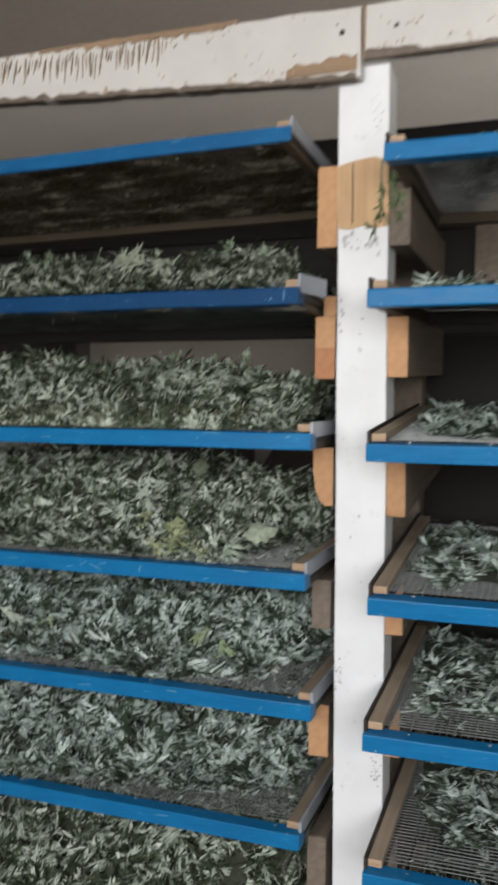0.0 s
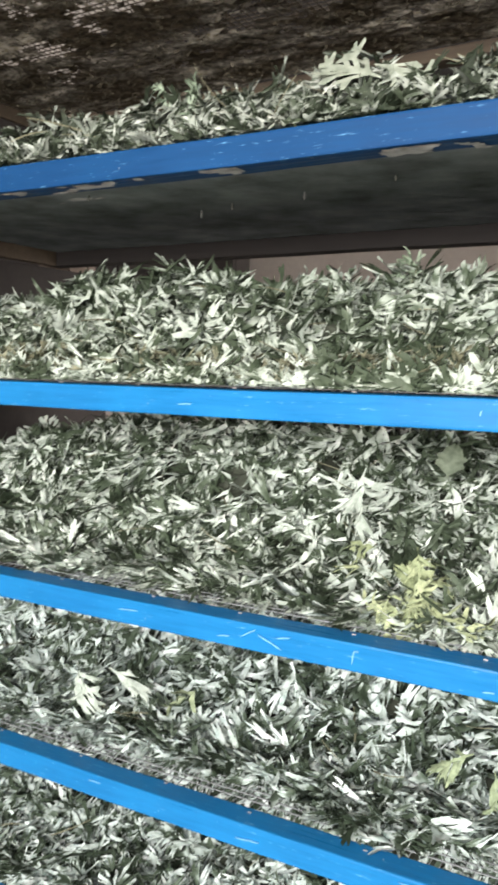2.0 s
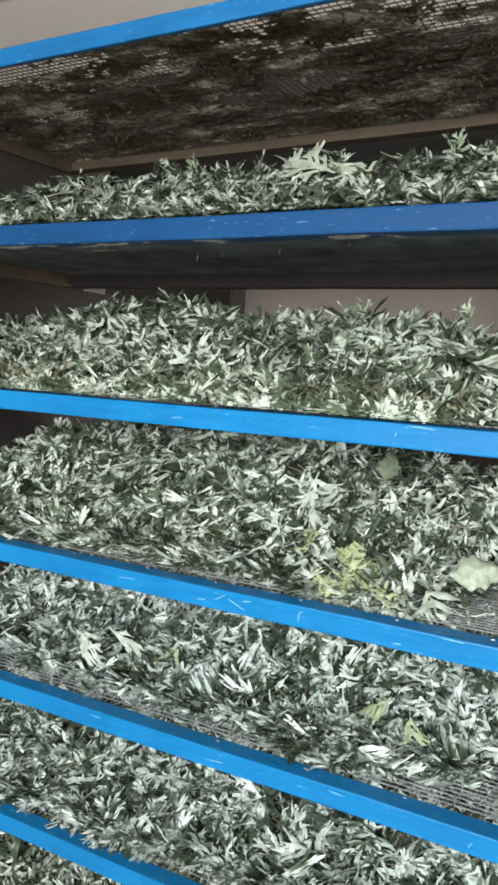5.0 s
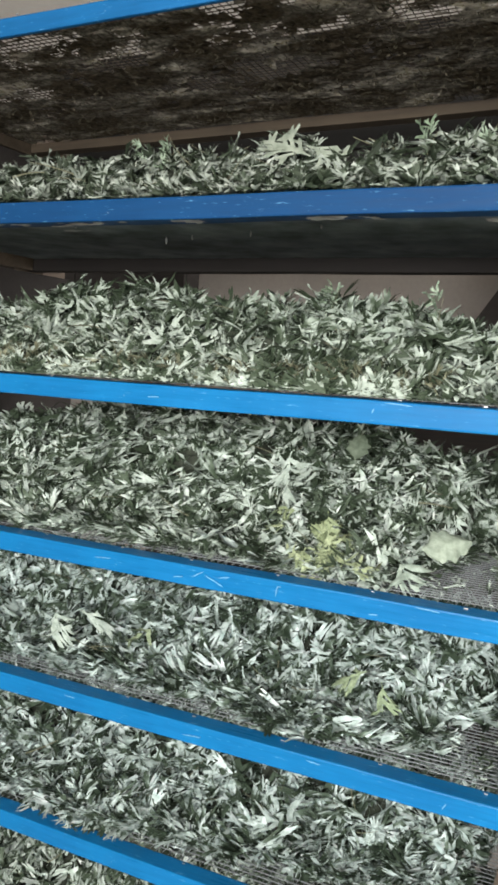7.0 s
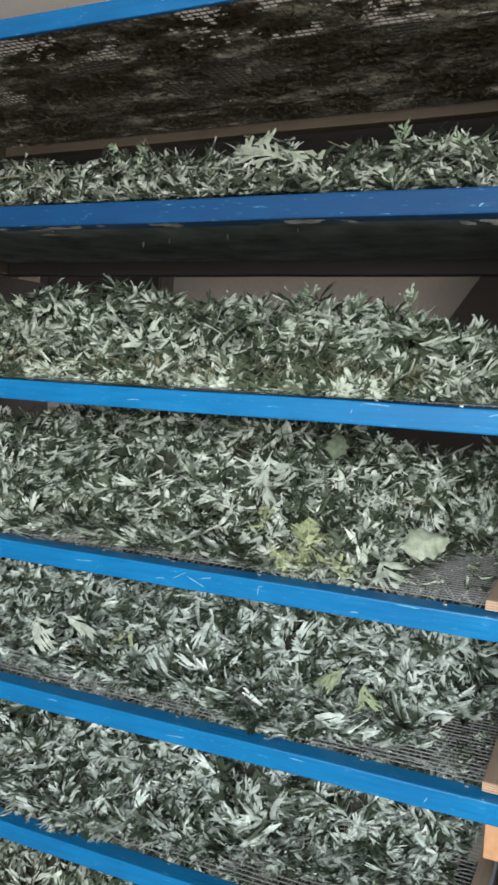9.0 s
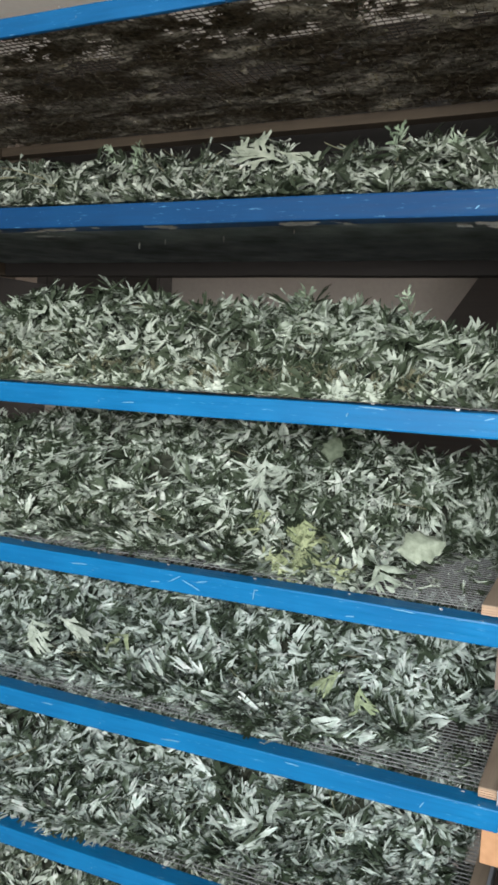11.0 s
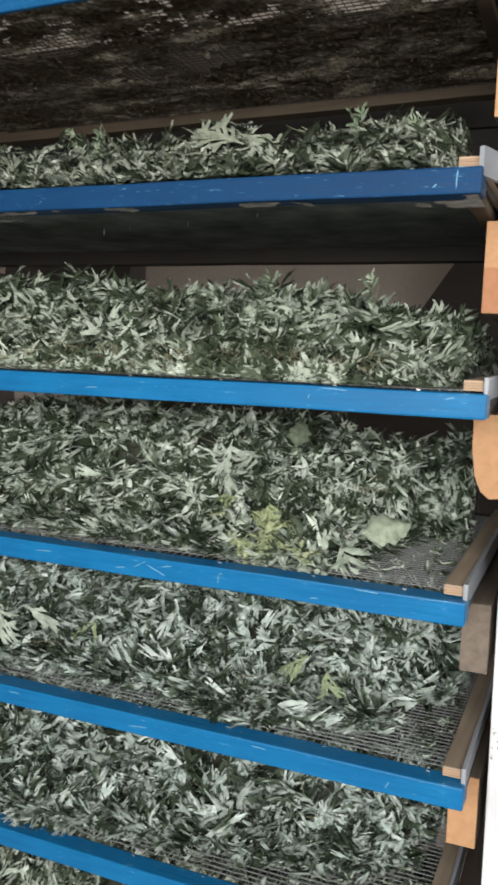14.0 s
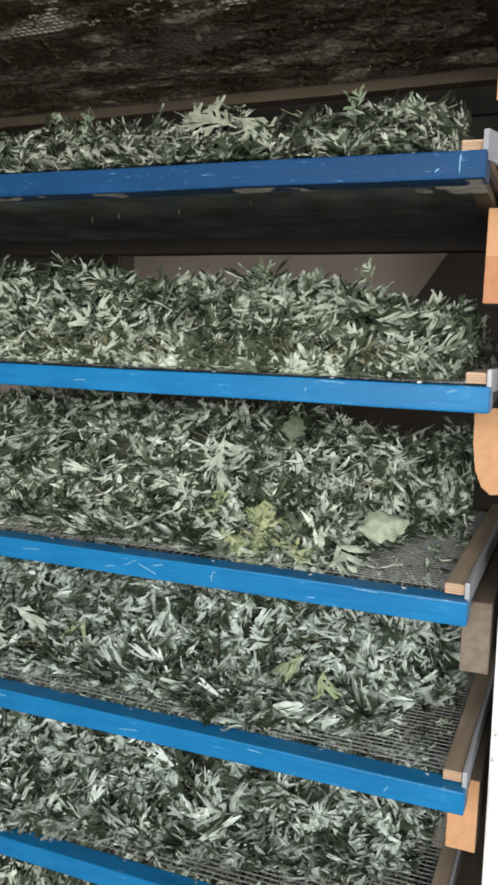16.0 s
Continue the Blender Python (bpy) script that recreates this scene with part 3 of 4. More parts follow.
def tray(x0, y0, z, mat, shade, tilt, rail=RAIL_H, depth=RAIL_D, bent=False):
    th = thing("drying_tray", (x0, y0, z), f"shallow drying tray, {shade} front rail, wire mesh bottom", "tray", "drying trays")
    th.rotation_euler.x = math.atan(tilt)
    for nm, b in (("front_rail", (0, TW, 0, depth, 0, rail)), ("back_rail", (0, TW, TD - RAIL_D, TD, 0.006 if z > 1.9 else 0, rail)),
                  ("side_rail", (0.006, 0.026, depth + 0.001, TD - RAIL_D - 0.001, 0, rail - 0.001)), ("side_rail", (TW - 0.026, TW - 0.006, depth + 0.001, TD - RAIL_D - 0.001, 0, rail - 0.001))):
        bm = roughen(solid(*b, 0.0025), 10, 0.0012, 6)
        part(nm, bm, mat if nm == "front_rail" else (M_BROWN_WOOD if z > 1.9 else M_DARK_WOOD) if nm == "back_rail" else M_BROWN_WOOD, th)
    for bx in (0.0, TW - 0.0055):
        bm = roughen(solid(bx, bx + 0.0055, 0.012, TD - 0.004, rail - 0.0075, rail + 0.0185, 0.0012), 8, 0.0008, 8)
        if bent and bx:
            bm = prism([(bx, 0.010), (bx + 0.005, 0.008), (TW + 0.026, 0.080), (TW + 0.022, 0.083)], rail - 0.0085, rail + 0.022)
            bm.transform(Matrix(((1, 0, 0, 0), (0, 0, 1, 0), (0, 1, 0, 0), (0, 0, 0, 1))))
            bmesh.ops.recalc_face_normals(bm, faces=bm.faces)
        plate = part("side_plate", bm, M_PLATE if bx else M_DARK_WOOD, th, "glossy grey-blue painted side plate" if bx else "")
        part("plate_edge", roughen(solid(bx + 0.0006, bx + 0.005, 0.014, TD - 0.004, rail - 0.0165, rail - 0.0078, 0.001), 8, 0.0006, 8), M_DARK_WOOD, plate, "dark strip along the lower edge")
    # the upper left screens are seen from below and take the darker wire
    old = z > 1.7 and x0 < 0
    ob = part_of("mesh_screen", SCREEN_SHADED if old else SCREEN, M_WIRE_SHADED if old else M_WIRE, th, "woven wire mesh, its underside's shade in a darker brown colour" if old else "grey woven wire mesh")
    ob.location = (0.006, depth - 0.0005, rail)
    if bent:
        bm = bmesh.new()
        bmesh.ops.create_grid(bm, x_segments=60, y_segments=30, size=0.5, matrix=Matrix.Translation((TW / 2, TD / 2, rail - 0.0022)) @ Matrix.Diagonal((TW - 0.056, TD - 0.072, 1, 1)))
        for v in bm.verts:
            v.co.z += 0.0012 * noise.noise(v.co * 60)
        part("clogged_mesh", bm, M_GRIME, th, "underside of the mesh clogged with dark grey grime")
    for bx in (0.006, TW - 0.0285):
        bm = roughen(solid(bx, bx + 0.0225, 0.019, TD - 0.02, rail + 0.002, rail + 0.0145, 0.001), 8, 0.0008, 8)
        bt = part("batten", bm, M_BATTEN, th, "plywood batten holding down the mesh")
        for k in range(4):
            part("ply", solid(bx + 0.0006, bx + 0.0219, 0.0178, 0.0195, rail + 0.0028 + k * 0.0029, rail + 0.0050 + k * 0.0029), M_PLY, bt)
    for i in range(9):
        sx = 0.06 + i * 0.13 + random.uniform(-0.02, 0.02)
        sy = depth - 0.010 + random.uniform(-0.005, 0.004)
        part("staple", solid(sx, sx + 0.0045, sy, sy + 0.0008, rail, rail + 0.0014), M_STAPLE, th)
    return th


TRAYS = {}
for n, y, z, x in LEFT:
    TRAYS[n] = tray(x - TW, y, z - TW * ROLL.get(n, 0.0), M_NAVY if n == "T1" else M_MID_BLUE if n == "T0" else M_BLUE,
                    "dark blue" if n == "T1" else "bright blue", TILT[n], LOW_RAIL.get(n, RAIL_H), 0.009 if n == "T0" else RAIL_D, n == "T1")
    TRAYS[n].rotation_euler.y = -math.atan(ROLL.get(n, 0.0))
# scrapes in the paint of the front rails: tray, place along x, height on the rail, length, slope
for n, sx, sz, ln, tilt in (("T3", -0.329, 0.015, 0.015, 82), ("T3", -0.326, 0.021, 0.006, 10), ("T3", -0.420, 0.013, 0.030, -22), ("T3", -0.445, 0.018, 0.022, 30), ("T3", -0.405, 0.020, 0.018, 12),
                            ("T3", -0.475, 0.010, 0.016, 8), ("T3", -0.135, 0.026, 0.030, -2), ("T3", -0.20, 0.008, 0.012, 5), ("T3", -0.60, 0.017, 0.03, 4), ("T2", -0.185, 0.026, 0.036, -3), ("T2", -0.215, 0.016, 0.006, 70),
                            ("T2", -0.52, 0.012, 0.02, 3), ("T2", -0.05, 0.022, 0.012, 15), ("T4", -0.27, 0.022, 0.02, -3), ("T4", -0.45, 0.012, 0.03, 5), ("T4", -0.10, 0.012, 0.01, 60), ("T4", -0.66, 0.02, 0.02, 0),
                            ("T1", -0.052, 0.015, 0.020, 88), ("T1", -0.075, 0.009, 0.006, 40), ("T5", -0.3, 0.02, 0.03, 3), ("T0", -0.25, 0.02, 0.02, 6)):
    c, q = math.cos(radians(tilt)), math.sin(radians(tilt))
    k = 0.0008
    ring = [(u * ln * 0.5, v * k) for u, v in ((-1, 0.1), (-0.5, -0.9), (0.2, -0.5), (0.7, -1), (1, 0), (0.6, 0.8), (0, 1.1), (-0.6, 0.6))]
    x0 = [x - TW for m, y, z, x in LEFT if m == n][0]
    part("paint_scratch", prism([(sx - x0 + u * c - v * q, sz + u * q + v * c) for u, v in ring], -0.0011, 0.002), M_SCRATCH, TRAYS[n], "pale scraped mark in the paint")
for n, y, z, x in RIGHT:
    tray(x, y, z, M_BLUE, "bright blue", TILT[n])


# ---- leaves ----
CRUMPLE = random.Random(83)


def leaf_shape(rng, pairs=0):
    """A wilted, deeply cut leaf of length 1 along +x: a thin rib with long, narrow, pointed lobes that droop and roll in along their length."""
    V, F = [], []
    pairs = pairs or rng.choice((2, 2, 3))
    bend = rng.choice((-1, 1, 1, 1)) * rng.uniform(0.3, 1.7)
    twist, side, fold = rng.uniform(-1.2, 1.2), rng.uniform(-0.3, 0.3), rng.uniform(-0.8, 0.5)
    arch = rng.choice((-1, 1, 1)) * rng.uniform(0.5, 1.5)

    def place(u, v, w):
        a = bend * u
        v, w = v + CRUMPLE.gauss(0, 0.016), w + CRUMPLE.gauss(0, 0.026)
        x, zz = math.sin(a) / bend, (1 - math.cos(a)) / bend
        w += fold * abs(v) * 0.7
        c, s = math.cos(twist * u), math.sin(twist * u)
        v2, w2 = v * c - w * s, v * s + w * c
        V.append((x - w2 * math.sin(a), v2 + side * u * u, -zz * 0.8 + w2 * math.cos(a)))
        return len(V) - 1

    def lobe(A, B, u0, v0, ang, length, width, sgn):
        """A lance-shaped lobe on the edge A-B, arched across its width, with a small forward tooth on most."""
        ca, sa = math.cos(ang), math.sin(ang)
        wag, roll, droop = rng.uniform(-1.2, 1.2), rng.uniform(-1.5, 1.5), rng.uniform(-1.1, 0.5)

        def q(s, t, lift=0.0):
            t *= sgn
            lift += droop * length * s * s + t * roll * s
            t += wag * s * s * length
            return place(u0 + ca * s * length - sa * t, v0 + sa * s * length + ca * t, lift)

        def face(*f):
            F.append(f if sgn > 0 else f[::-1])
        V.extend((V[A], V[B]))
        A, B = len(V) - 2, len(V) - 1
        k = arch * width
        P1, M1, Q1 = q(0.38, width), q(0.38, 0, k), q(0.38, -width)
        P2, M2, Q2 = q(0.72, width * 0.78), q(0.72, 0, k * 0.7), q(0.72, -width * 0.78)
        P3, Q3 = q(0.97, width * 0.42), q(1.0, -width * 0.36)
        for f in ((A, B, M1), (A, M1, P1), (B, Q1, M1), (P1, M1, M2, P2), (M1, Q1, Q2, M2), (P2, M2, Q3, P3), (M2, Q2, Q3)):
            face(*f)
        if rng.random() < 0.6:
            r = rng.uniform(0.8, 1.2)
            face(P1, P2, q(0.92, width * 2.2 * r, -k), q(0.78, width * 2.4 * r, -k))
        if rng.random() < 0.6:
            r = rng.uniform(0.8, 1.2)
            face(Q2, Q1, q(0.78, -width * 2.4 * r, -k), q(0.92, -width * 2.2 * r, -k))

    us, end = [0.0], 0.62
    step = (end - 0.16) / pairs
    for i in range(pairs):
        us += [0.16 + step * i, 0.16 + step * (i + 0.6)]
    us.append(end)
    half = [0.010] + [0.016 + 0.010 * (k / len(us)) for k in range(len(us) - 1)]
    rows = [(place(u, -w, 0.0), place(u, w, 0.0)) for u, w in zip(us, half)]
    for (a, b), (c, d) in zip(rows, rows[1:]):
        F.append((a, c, d, b))
    for i in range(pairs):
        k = 1 + 2 * i
        um, hw = (us[k] + us[k + 1]) / 2, half[k]
        ln = (0.29 + 0.10 * math.sin(math.pi * (i + 0.6) / pairs)) * rng.uniform(0.75, 1.2)
        for sgn in (-1, 1):
            lobe(rows[k][sgn > 0], rows[k + 1][sgn > 0], um, sgn * hw, sgn * rng.uniform(0.35, 0.9), ln, 0.043 * rng.uniform(0.75, 1.3), sgn)
    lobe(rows[-1][1], rows[-1][0], end, 0.0, rng.uniform(-0.15, 0.15), 0.36, 0.046, 1)
    return np.array(V), F


def broad_shape(rng, pairs, full, limp):
    """A broad leaf of length 1 that lies along +x: one lamina with blunt, toothed lobes."""
    V, F = [], []
    bend = rng.choice((-1, 1, 1)) * rng.uniform(0.2, 1.9) * limp
    twist, side, fold = rng.uniform(-1.4, 1.4) * limp, rng.uniform(-0.35, 0.35), rng.uniform(-0.1, 0.7) * limp

    def place(u, v, w):
        a = bend * u
        x = math.sin(a) / bend if abs(bend) > 0.05 else u
        zz = (1 - math.cos(a)) / bend if abs(bend) > 0.05 else 0.0
        w += fold * abs(v) * 0.7
        c, s = math.cos(twist * u), math.sin(twist * u)
        v2, w2 = v * c - w * s, v * s + w * c
        V.append((x - w2 * math.sin(a), v2 + side * u * u, -zz * 0.8 + w2 * math.cos(a)))
        return len(V) - 1

    def lobe(A, B, u0, v0, ang, length, width, sgn):
        """A blunt lobe on the edge A-B with a tooth on either side, curling away and rolled over."""
        ca, sa = math.cos(ang), math.sin(ang)
        wag, roll, droop = rng.uniform(-0.9, 0.9), rng.uniform(-1.7, 1.7) * limp, rng.uniform(-0.5, 0.35) * limp
        ripple, phase = rng.uniform(-0.07, 0.07) * limp, rng.uniform(0, 6)

        def q(s, t):
            t *= sgn
            lift = droop * length * 2.2 * s * s + t * roll * s + ripple * math.sin(4.2 * s + phase) - ripple * math.sin(phase)
            t += wag * s * s * length
            return place(u0 + ca * s * length - sa * t, v0 + sa * s * length + ca * t, lift)

        def face(*f):
            F.append(f if sgn > 0 else f[::-1])
        P1, Q1 = q(0.36, width * 0.42), q(0.36, -width * 0.42)
        P2, Q2 = q(0.72, width * 0.52), q(0.72, -width * 0.52)
        face(A, B, Q1, P1)
        face(P1, Q1, Q2, P2)
        face(P2, Q2, q(0.98, -width * 0.22), q(1.0, width * 0.24))
        if rng.random() < 0.8:
            r = rng.uniform(0.9, 1.3)
            face(P1, P2, q(0.88, width * 1.7 * r), q(0.72, width * 2.0 * r))
        if rng.random() < 0.8:
            r = rng.uniform(0.9, 1.3)
            face(Q2, Q1, q(0.72, -width * 2.0 * r), q(0.88, -width * 1.7 * r))

    us, end = [0.0, 0.17], 0.66
    step = (end - 0.2) / pairs
    for i in range(pairs):
        us += [0.2 + step * i, 0.2 + step * (i + 0.62)]
    us.append(end)
    half = [0.011, 0.03] + [(0.030 + 0.016 * (k / len(us))) * full for k in range(len(us) - 2)]
    rows = [(place(u, -w, 0.0), place(u, w, 0.0)) for u, w in zip(us, half)]
    for (a, b), (c, d) in zip(rows, rows[1:]):
        F.append((a, c, d, b))
    for i in range(pairs):
        k = 2 + 2 * i
        um, hw = (us[k] + us[k + 1]) / 2, half[k]
        ln = (0.30 + 0.13 * math.sin(math.pi * (i + 0.6) / pairs)) * rng.uniform(0.75, 1.2)
        for sgn in (-1, 1):
            lobe(rows[k][sgn > 0], rows[k + 1][sgn > 0], um, sgn * hw, sgn * rng.uniform(0.45, 0.95), ln, 0.047 * full * rng.uniform(0.8, 1.15), sgn)
    lobe(rows[-1][1], rows[-1][0], end, 0.0, rng.uniform(-0.15, 0.15), 0.34, 0.050 * full, 1)
    return np.array(V), F


LR = random.Random(11)
SHAPES = [leaf_shape(LR) for _ in range(34)]
WHOLE = len(SHAPES)
# torn-off bits: a few lobes of a leaf
SHAPES += [leaf_shape(LR, 1) for _ in range(8)]
LEAF_MESHES = {}


def leaf_mesh(i, mat):
    key = (i, mat.name)
    if key not in LEAF_MESHES:
        V, F = SHAPES[i]
        me = bpy.data.meshes.new("leaf")
        me.from_pydata([tuple(v) for v in V], [], F)
        me.materials.append(mat)
        me.shade_smooth()
        LEAF_MESHES[key] = me
    return LEAF_MESHES[key]


def joined_leaves(places, low=0.001, limits=None, cap=None):
    """Many leaves in one mesh, from (shape, matrix) pairs; those that reach the screen flatten out on it."""
    vs, fs, k = [], [], 0
    for n, (i, m, slope) in enumerate(places):
        V, F = SHAPES[i]
        A = np.array(m)
        P = V @ A[:3, :3].T + A[:3, 3]
        c = P.mean(0)
        over = P[:, 2] - c[2] - (P[:, 1] - c[1]) * slope
        if n % 15:
            P[:, 2] -= 0.4 * (over - 0.014).clip(0) + 0.15 * (over + 0.014).clip(None, 0)
        P[:, 2] = np.where(P[:, 2] < low, low + 0.12 * (P[:, 2] - P[:, 2].min()), P[:, 2])
        if cap:
            P[:, 2] = np.where(P[:, 2] > cap, cap + 0.1 * (P[:, 2] - cap), P[:, 2])
        if limits:
            for a, sg in ((limits[0] + 0.02, -1), (limits[1] - 0.02, 1)):
                over = (P[:, 0] - a) * sg
                P[:, 0] = np.where(over > 0, a + sg * 0.02 * (1 - np.exp(-over.clip(0) / 0.03)), P[:, 0])
            P[:, 1] = np.where(P[:, 1] < limits[2], limits[2] + 0.15 * (P[:, 1] - limits[2]), P[:, 1])
        vs.append(P)
        fs.extend([tuple(a + k for a in f) for f in F])
        k += len(V)
    me = bpy.data.meshes.new("loose_leaves")
    me.from_pydata(np.concatenate(vs).tolist(), [], fs)
    me.shade_smooth()
    return me


def smooth(a, b, x):
    t = min(1.0, max(0.0, (x - a) / (b - a)))
    return t * t * (3 - 2 * t)


def lay(rng, x, y, z, slope, size, flat, yaw=None, flip=None):
    """A leaf's matrix: lying along the heap's slope, turned to yaw or at random, more or less upright."""
    yaw = rng.uniform(0, 6.283) if yaw is None else yaw
    flip = rng.random() < 0.5 if flip is None else flip
    m = Matrix.Translation((x, y, z)) @ Matrix.Rotation(slope, 4, "X") @ Matrix.Rotation(yaw, 4, "Z") @ Euler((max(-1.2, min(1.2, rng.gauss(0, flat))), max(-0.8, min(0.9, rng.gauss(0.1, flat * 0.7))), 0)).to_matrix().to_4x4()
    return m @ Matrix.Rotation(math.pi if flip else 0.0, 4, "X") @ Matrix.Scale(size, 4) @ Matrix.Translation((-0.45, 0, 0))


def curve(*points):
    """A line through (x, value) points, straight between them."""
    xs, vs = [p[0] for p in points], [p[1] for p in points]
    return lambda x: float(np.interp(x, xs, vs))


LABELS = {"T0": "thin mat of brown dry leaves, darkened for its shaded underside", "T1": "low heap of drying herb leaves, toned darker for the tray's shade",
          "T2": "loose heap of silvery grey-green cut herb on a mesh tray", "T3": "tall heap of wilting herb leaves with some yellowed ones"}
LABELS.update({n: "thin layer of wilting herb leaves spread on a mesh tray" for n in ("R0", "R1", "R2", "R3", "R4", "R5", "R6")})
STEMS = []


def sz_of(m):
    return m.to_scale()[0]


for _k in range(6):
    _bm = bmesh.new()
    _r, _ring = 0.012 + 0.004 * (_k % 3), None
    for _i in range(6):
        _u = _i / 5
        _q = Vector((_u, 0.10 * math.sin(2.2 * _u + _k), 0.16 * _u * _u * (1 if _k % 2 else -1)))
        _n = [_bm.verts.new(_q + Vector((0, math.cos(a), math.sin(a))) * _r * (1 - 0.5 * _u)) for a in (0, 1.57, 3.14, 4.71)]
        if _ring:
            for _j in range(4):
                _bm.faces.new((_ring[_j], _ring[(_j + 1) % 4], _n[(_j + 1) % 4], _n[_j]))
        _ring = _n
    _me = bpy.data.meshes.new("stem")
    _bm.to_mesh(_me)
    _bm.free()
    _me.materials.append(M_STEM)
    STEMS.append(_me)


def heap(name, x0, x1, y, z, height, rise, front, count, singles, seed, bed=True, top=None, deep=0.50, flat=0.7, bare=None, size=(0.036, 0.074), face=0.6, cap=None, across=0.0, power=1.75, mat=None, one=None, cover=False, setback=0.0):
    """A heap of cut herb on a tray: a dark core sheet, tufts of loose leaves, single leaves on top and stems.
    front: the heap's front edge along x; across: the share of the tufts that lie along the tray, the others hang down
    its face."""
    rng = random.Random(seed)
    roll = ROLL.get(name, 0.0)
    base = z - TW * roll + LOW_RAIL.get(name, RAIL_H) + 0.0025
    th = thing("herb_heap", (x0, y, base), LABELS.get(name, "heap of wilting grey-green cut herb leaves on a mesh tray"), "leaves", "herb heaps")
    tilt_all = TILT[name]
    th.rotation_euler.x, th.rotation_euler.y = math.atan(tilt_all), -math.atan(roll)
    off = Vector((x0, y, base))

    def line(x):
        return front(x) + setback + 0.016 * noise.noise(Vector((x * 7 + seed, 0.3, 0))) + 0.012 * noise.noise(Vector((x * 21, seed, 0)))

    def h(x, yy):
        s = smooth(0, max(0.12, rise - 0.9 * max(0.0, front(x) + 0.06)), yy - line(x))
        wob = 1 + 0.08 * noise.noise(Vector((x * 4.5, yy * 5, seed))) + 0.15 * noise.noise(Vector((x * 15, yy * 15, seed * 3)))
        ends = smooth(-0.01, 0.06, x - x0) * smooth(-0.05, 0.03, x1 - x)
        full = height * (0.12 + 0.88 * s) * wob * ends * (top(x) if top else 1.0) * (0.55 + 0.45 * smooth(0, 0.12, y + deep - yy))
        return max(min(0.008, full), full - 0.85 * tilt_all * max(0.0, yy - y))
    lo, hi = x0 + 0.03, x1 - 0.03
    places = []
    while len(places) < count:
        # a tuft: a few leaves off one shoot, all hanging one way
        ax = rng.uniform(lo + 0.02, hi - 0.012)
        ay = line(ax) + (y + deep - line(ax)) * rng.random() ** power - 0.012 * (rng.random() < 0.25)
        turn = rng.choice((0.2, 3.34)) + rng.gauss(0, 0.4) if rng.random() < across else -1.57 + rng.gauss(0, 0.85) + 1.2 * noise.noise(Vector((ax * 6, ay * 6, seed)))
        flip, sink = rng.random() < 0.5, rng.random() * 0.03
        for j in range(rng.choice((3, 4, 5, 6))):
            d = rng.uniform(-0.035, 0.035)
            x, yy = ax + d * math.cos(turn) + rng.gauss(0, 0.008), ay + 0.7 * d * math.sin(turn) + rng.gauss(0, 0.006)
            x, yy = min(max(x, lo + 0.015), hi - 0.014), max(yy, y + 0.012)
            if bare and noise.noise(Vector((x * bare[0], yy * bare[0] * 1.6, seed + 0.5))) < bare[1] and rng.random() < 0.93:
                count -= 1
                continue
            hh = h(x, yy)
            slope = math.atan2(h(x, yy + 0.02) - h(x, yy - 0.02), 0.04) * 0.8 + face * smooth(0.0, 0.05, hh) * rng.uniform(0.2, 1.4)
            slope = min(1.2, max(-0.9, slope))
            zz = max(0.003, hh - sink - rng.random() ** 2 * 0.012)
            m = lay(rng, x, yy, base + zz, slope, rng.uniform(*size), flat if hh > 0.03 else flat * 0.4, turn + rng.gauss(0, 0.45), flip if rng.random() < 0.8 else None)
            places.append((hh - zz, rng.randrange(WHOLE), m, yy, math.tan(slope)))
    places.sort(key=lambda p: p[0] + 0.05 * (p[3] - y))
    back = Matrix.Translation(-off)
    rest, made = [], 0
    for d, i, m, yy, tilt in places:
        if made < singles:
            P = SHAPES[i][0] @ np.array(m)[:3, :3].T + np.array(m)[:3, 3]
            if np.ptp(P[:, 2]) < 0.035 + 0.5 * abs(tilt) * sz_of(m) and P[:, 2].min() > base and P[:, 0].min() > lo and P[:, 0].max() < hi and P[:, 1].min() > y + 0.006:
                ob = part_of("leaf", leaf_mesh(i, one or M_LEAF_ONE), None, th)
                ob.matrix_local = back @ m
                made += 1
                continue
        rest.append((i, back @ m, tilt))
    # crumbs of leaf on the bare screen in front of the heap
    for i in range(70):
        x = rng.uniform(lo + 0.01, hi - 0.01)
        yy = rng.uniform(y + 0.03, line(x) + 0.12)
        rest.append((rng.randrange(WHOLE, len(SHAPES)), back @ lay(rng, x, yy, base + 0.003, 0.0, rng.uniform(0.010, 0.024), 0.15), 0.0))
    me = joined_leaves(rest, 0.001, (lo - x0, hi - x0, 0.008), cap)
    tagged(part_of("loose_leaves", me, mat or M_LEAF, th), kind="stuff")
    # added sheet inside the heap; its dark colour stands for shade in the gaps
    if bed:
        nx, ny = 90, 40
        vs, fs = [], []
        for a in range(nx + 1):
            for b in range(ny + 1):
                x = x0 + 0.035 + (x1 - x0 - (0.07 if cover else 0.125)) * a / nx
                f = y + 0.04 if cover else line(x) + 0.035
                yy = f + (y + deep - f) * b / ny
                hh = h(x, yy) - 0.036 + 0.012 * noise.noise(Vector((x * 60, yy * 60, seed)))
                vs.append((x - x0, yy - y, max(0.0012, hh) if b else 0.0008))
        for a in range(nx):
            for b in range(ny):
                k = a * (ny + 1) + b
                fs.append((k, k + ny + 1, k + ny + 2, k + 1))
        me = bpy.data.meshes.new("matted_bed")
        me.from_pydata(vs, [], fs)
        part_of("matted_bed", me, M_HEAP_CORE, th)
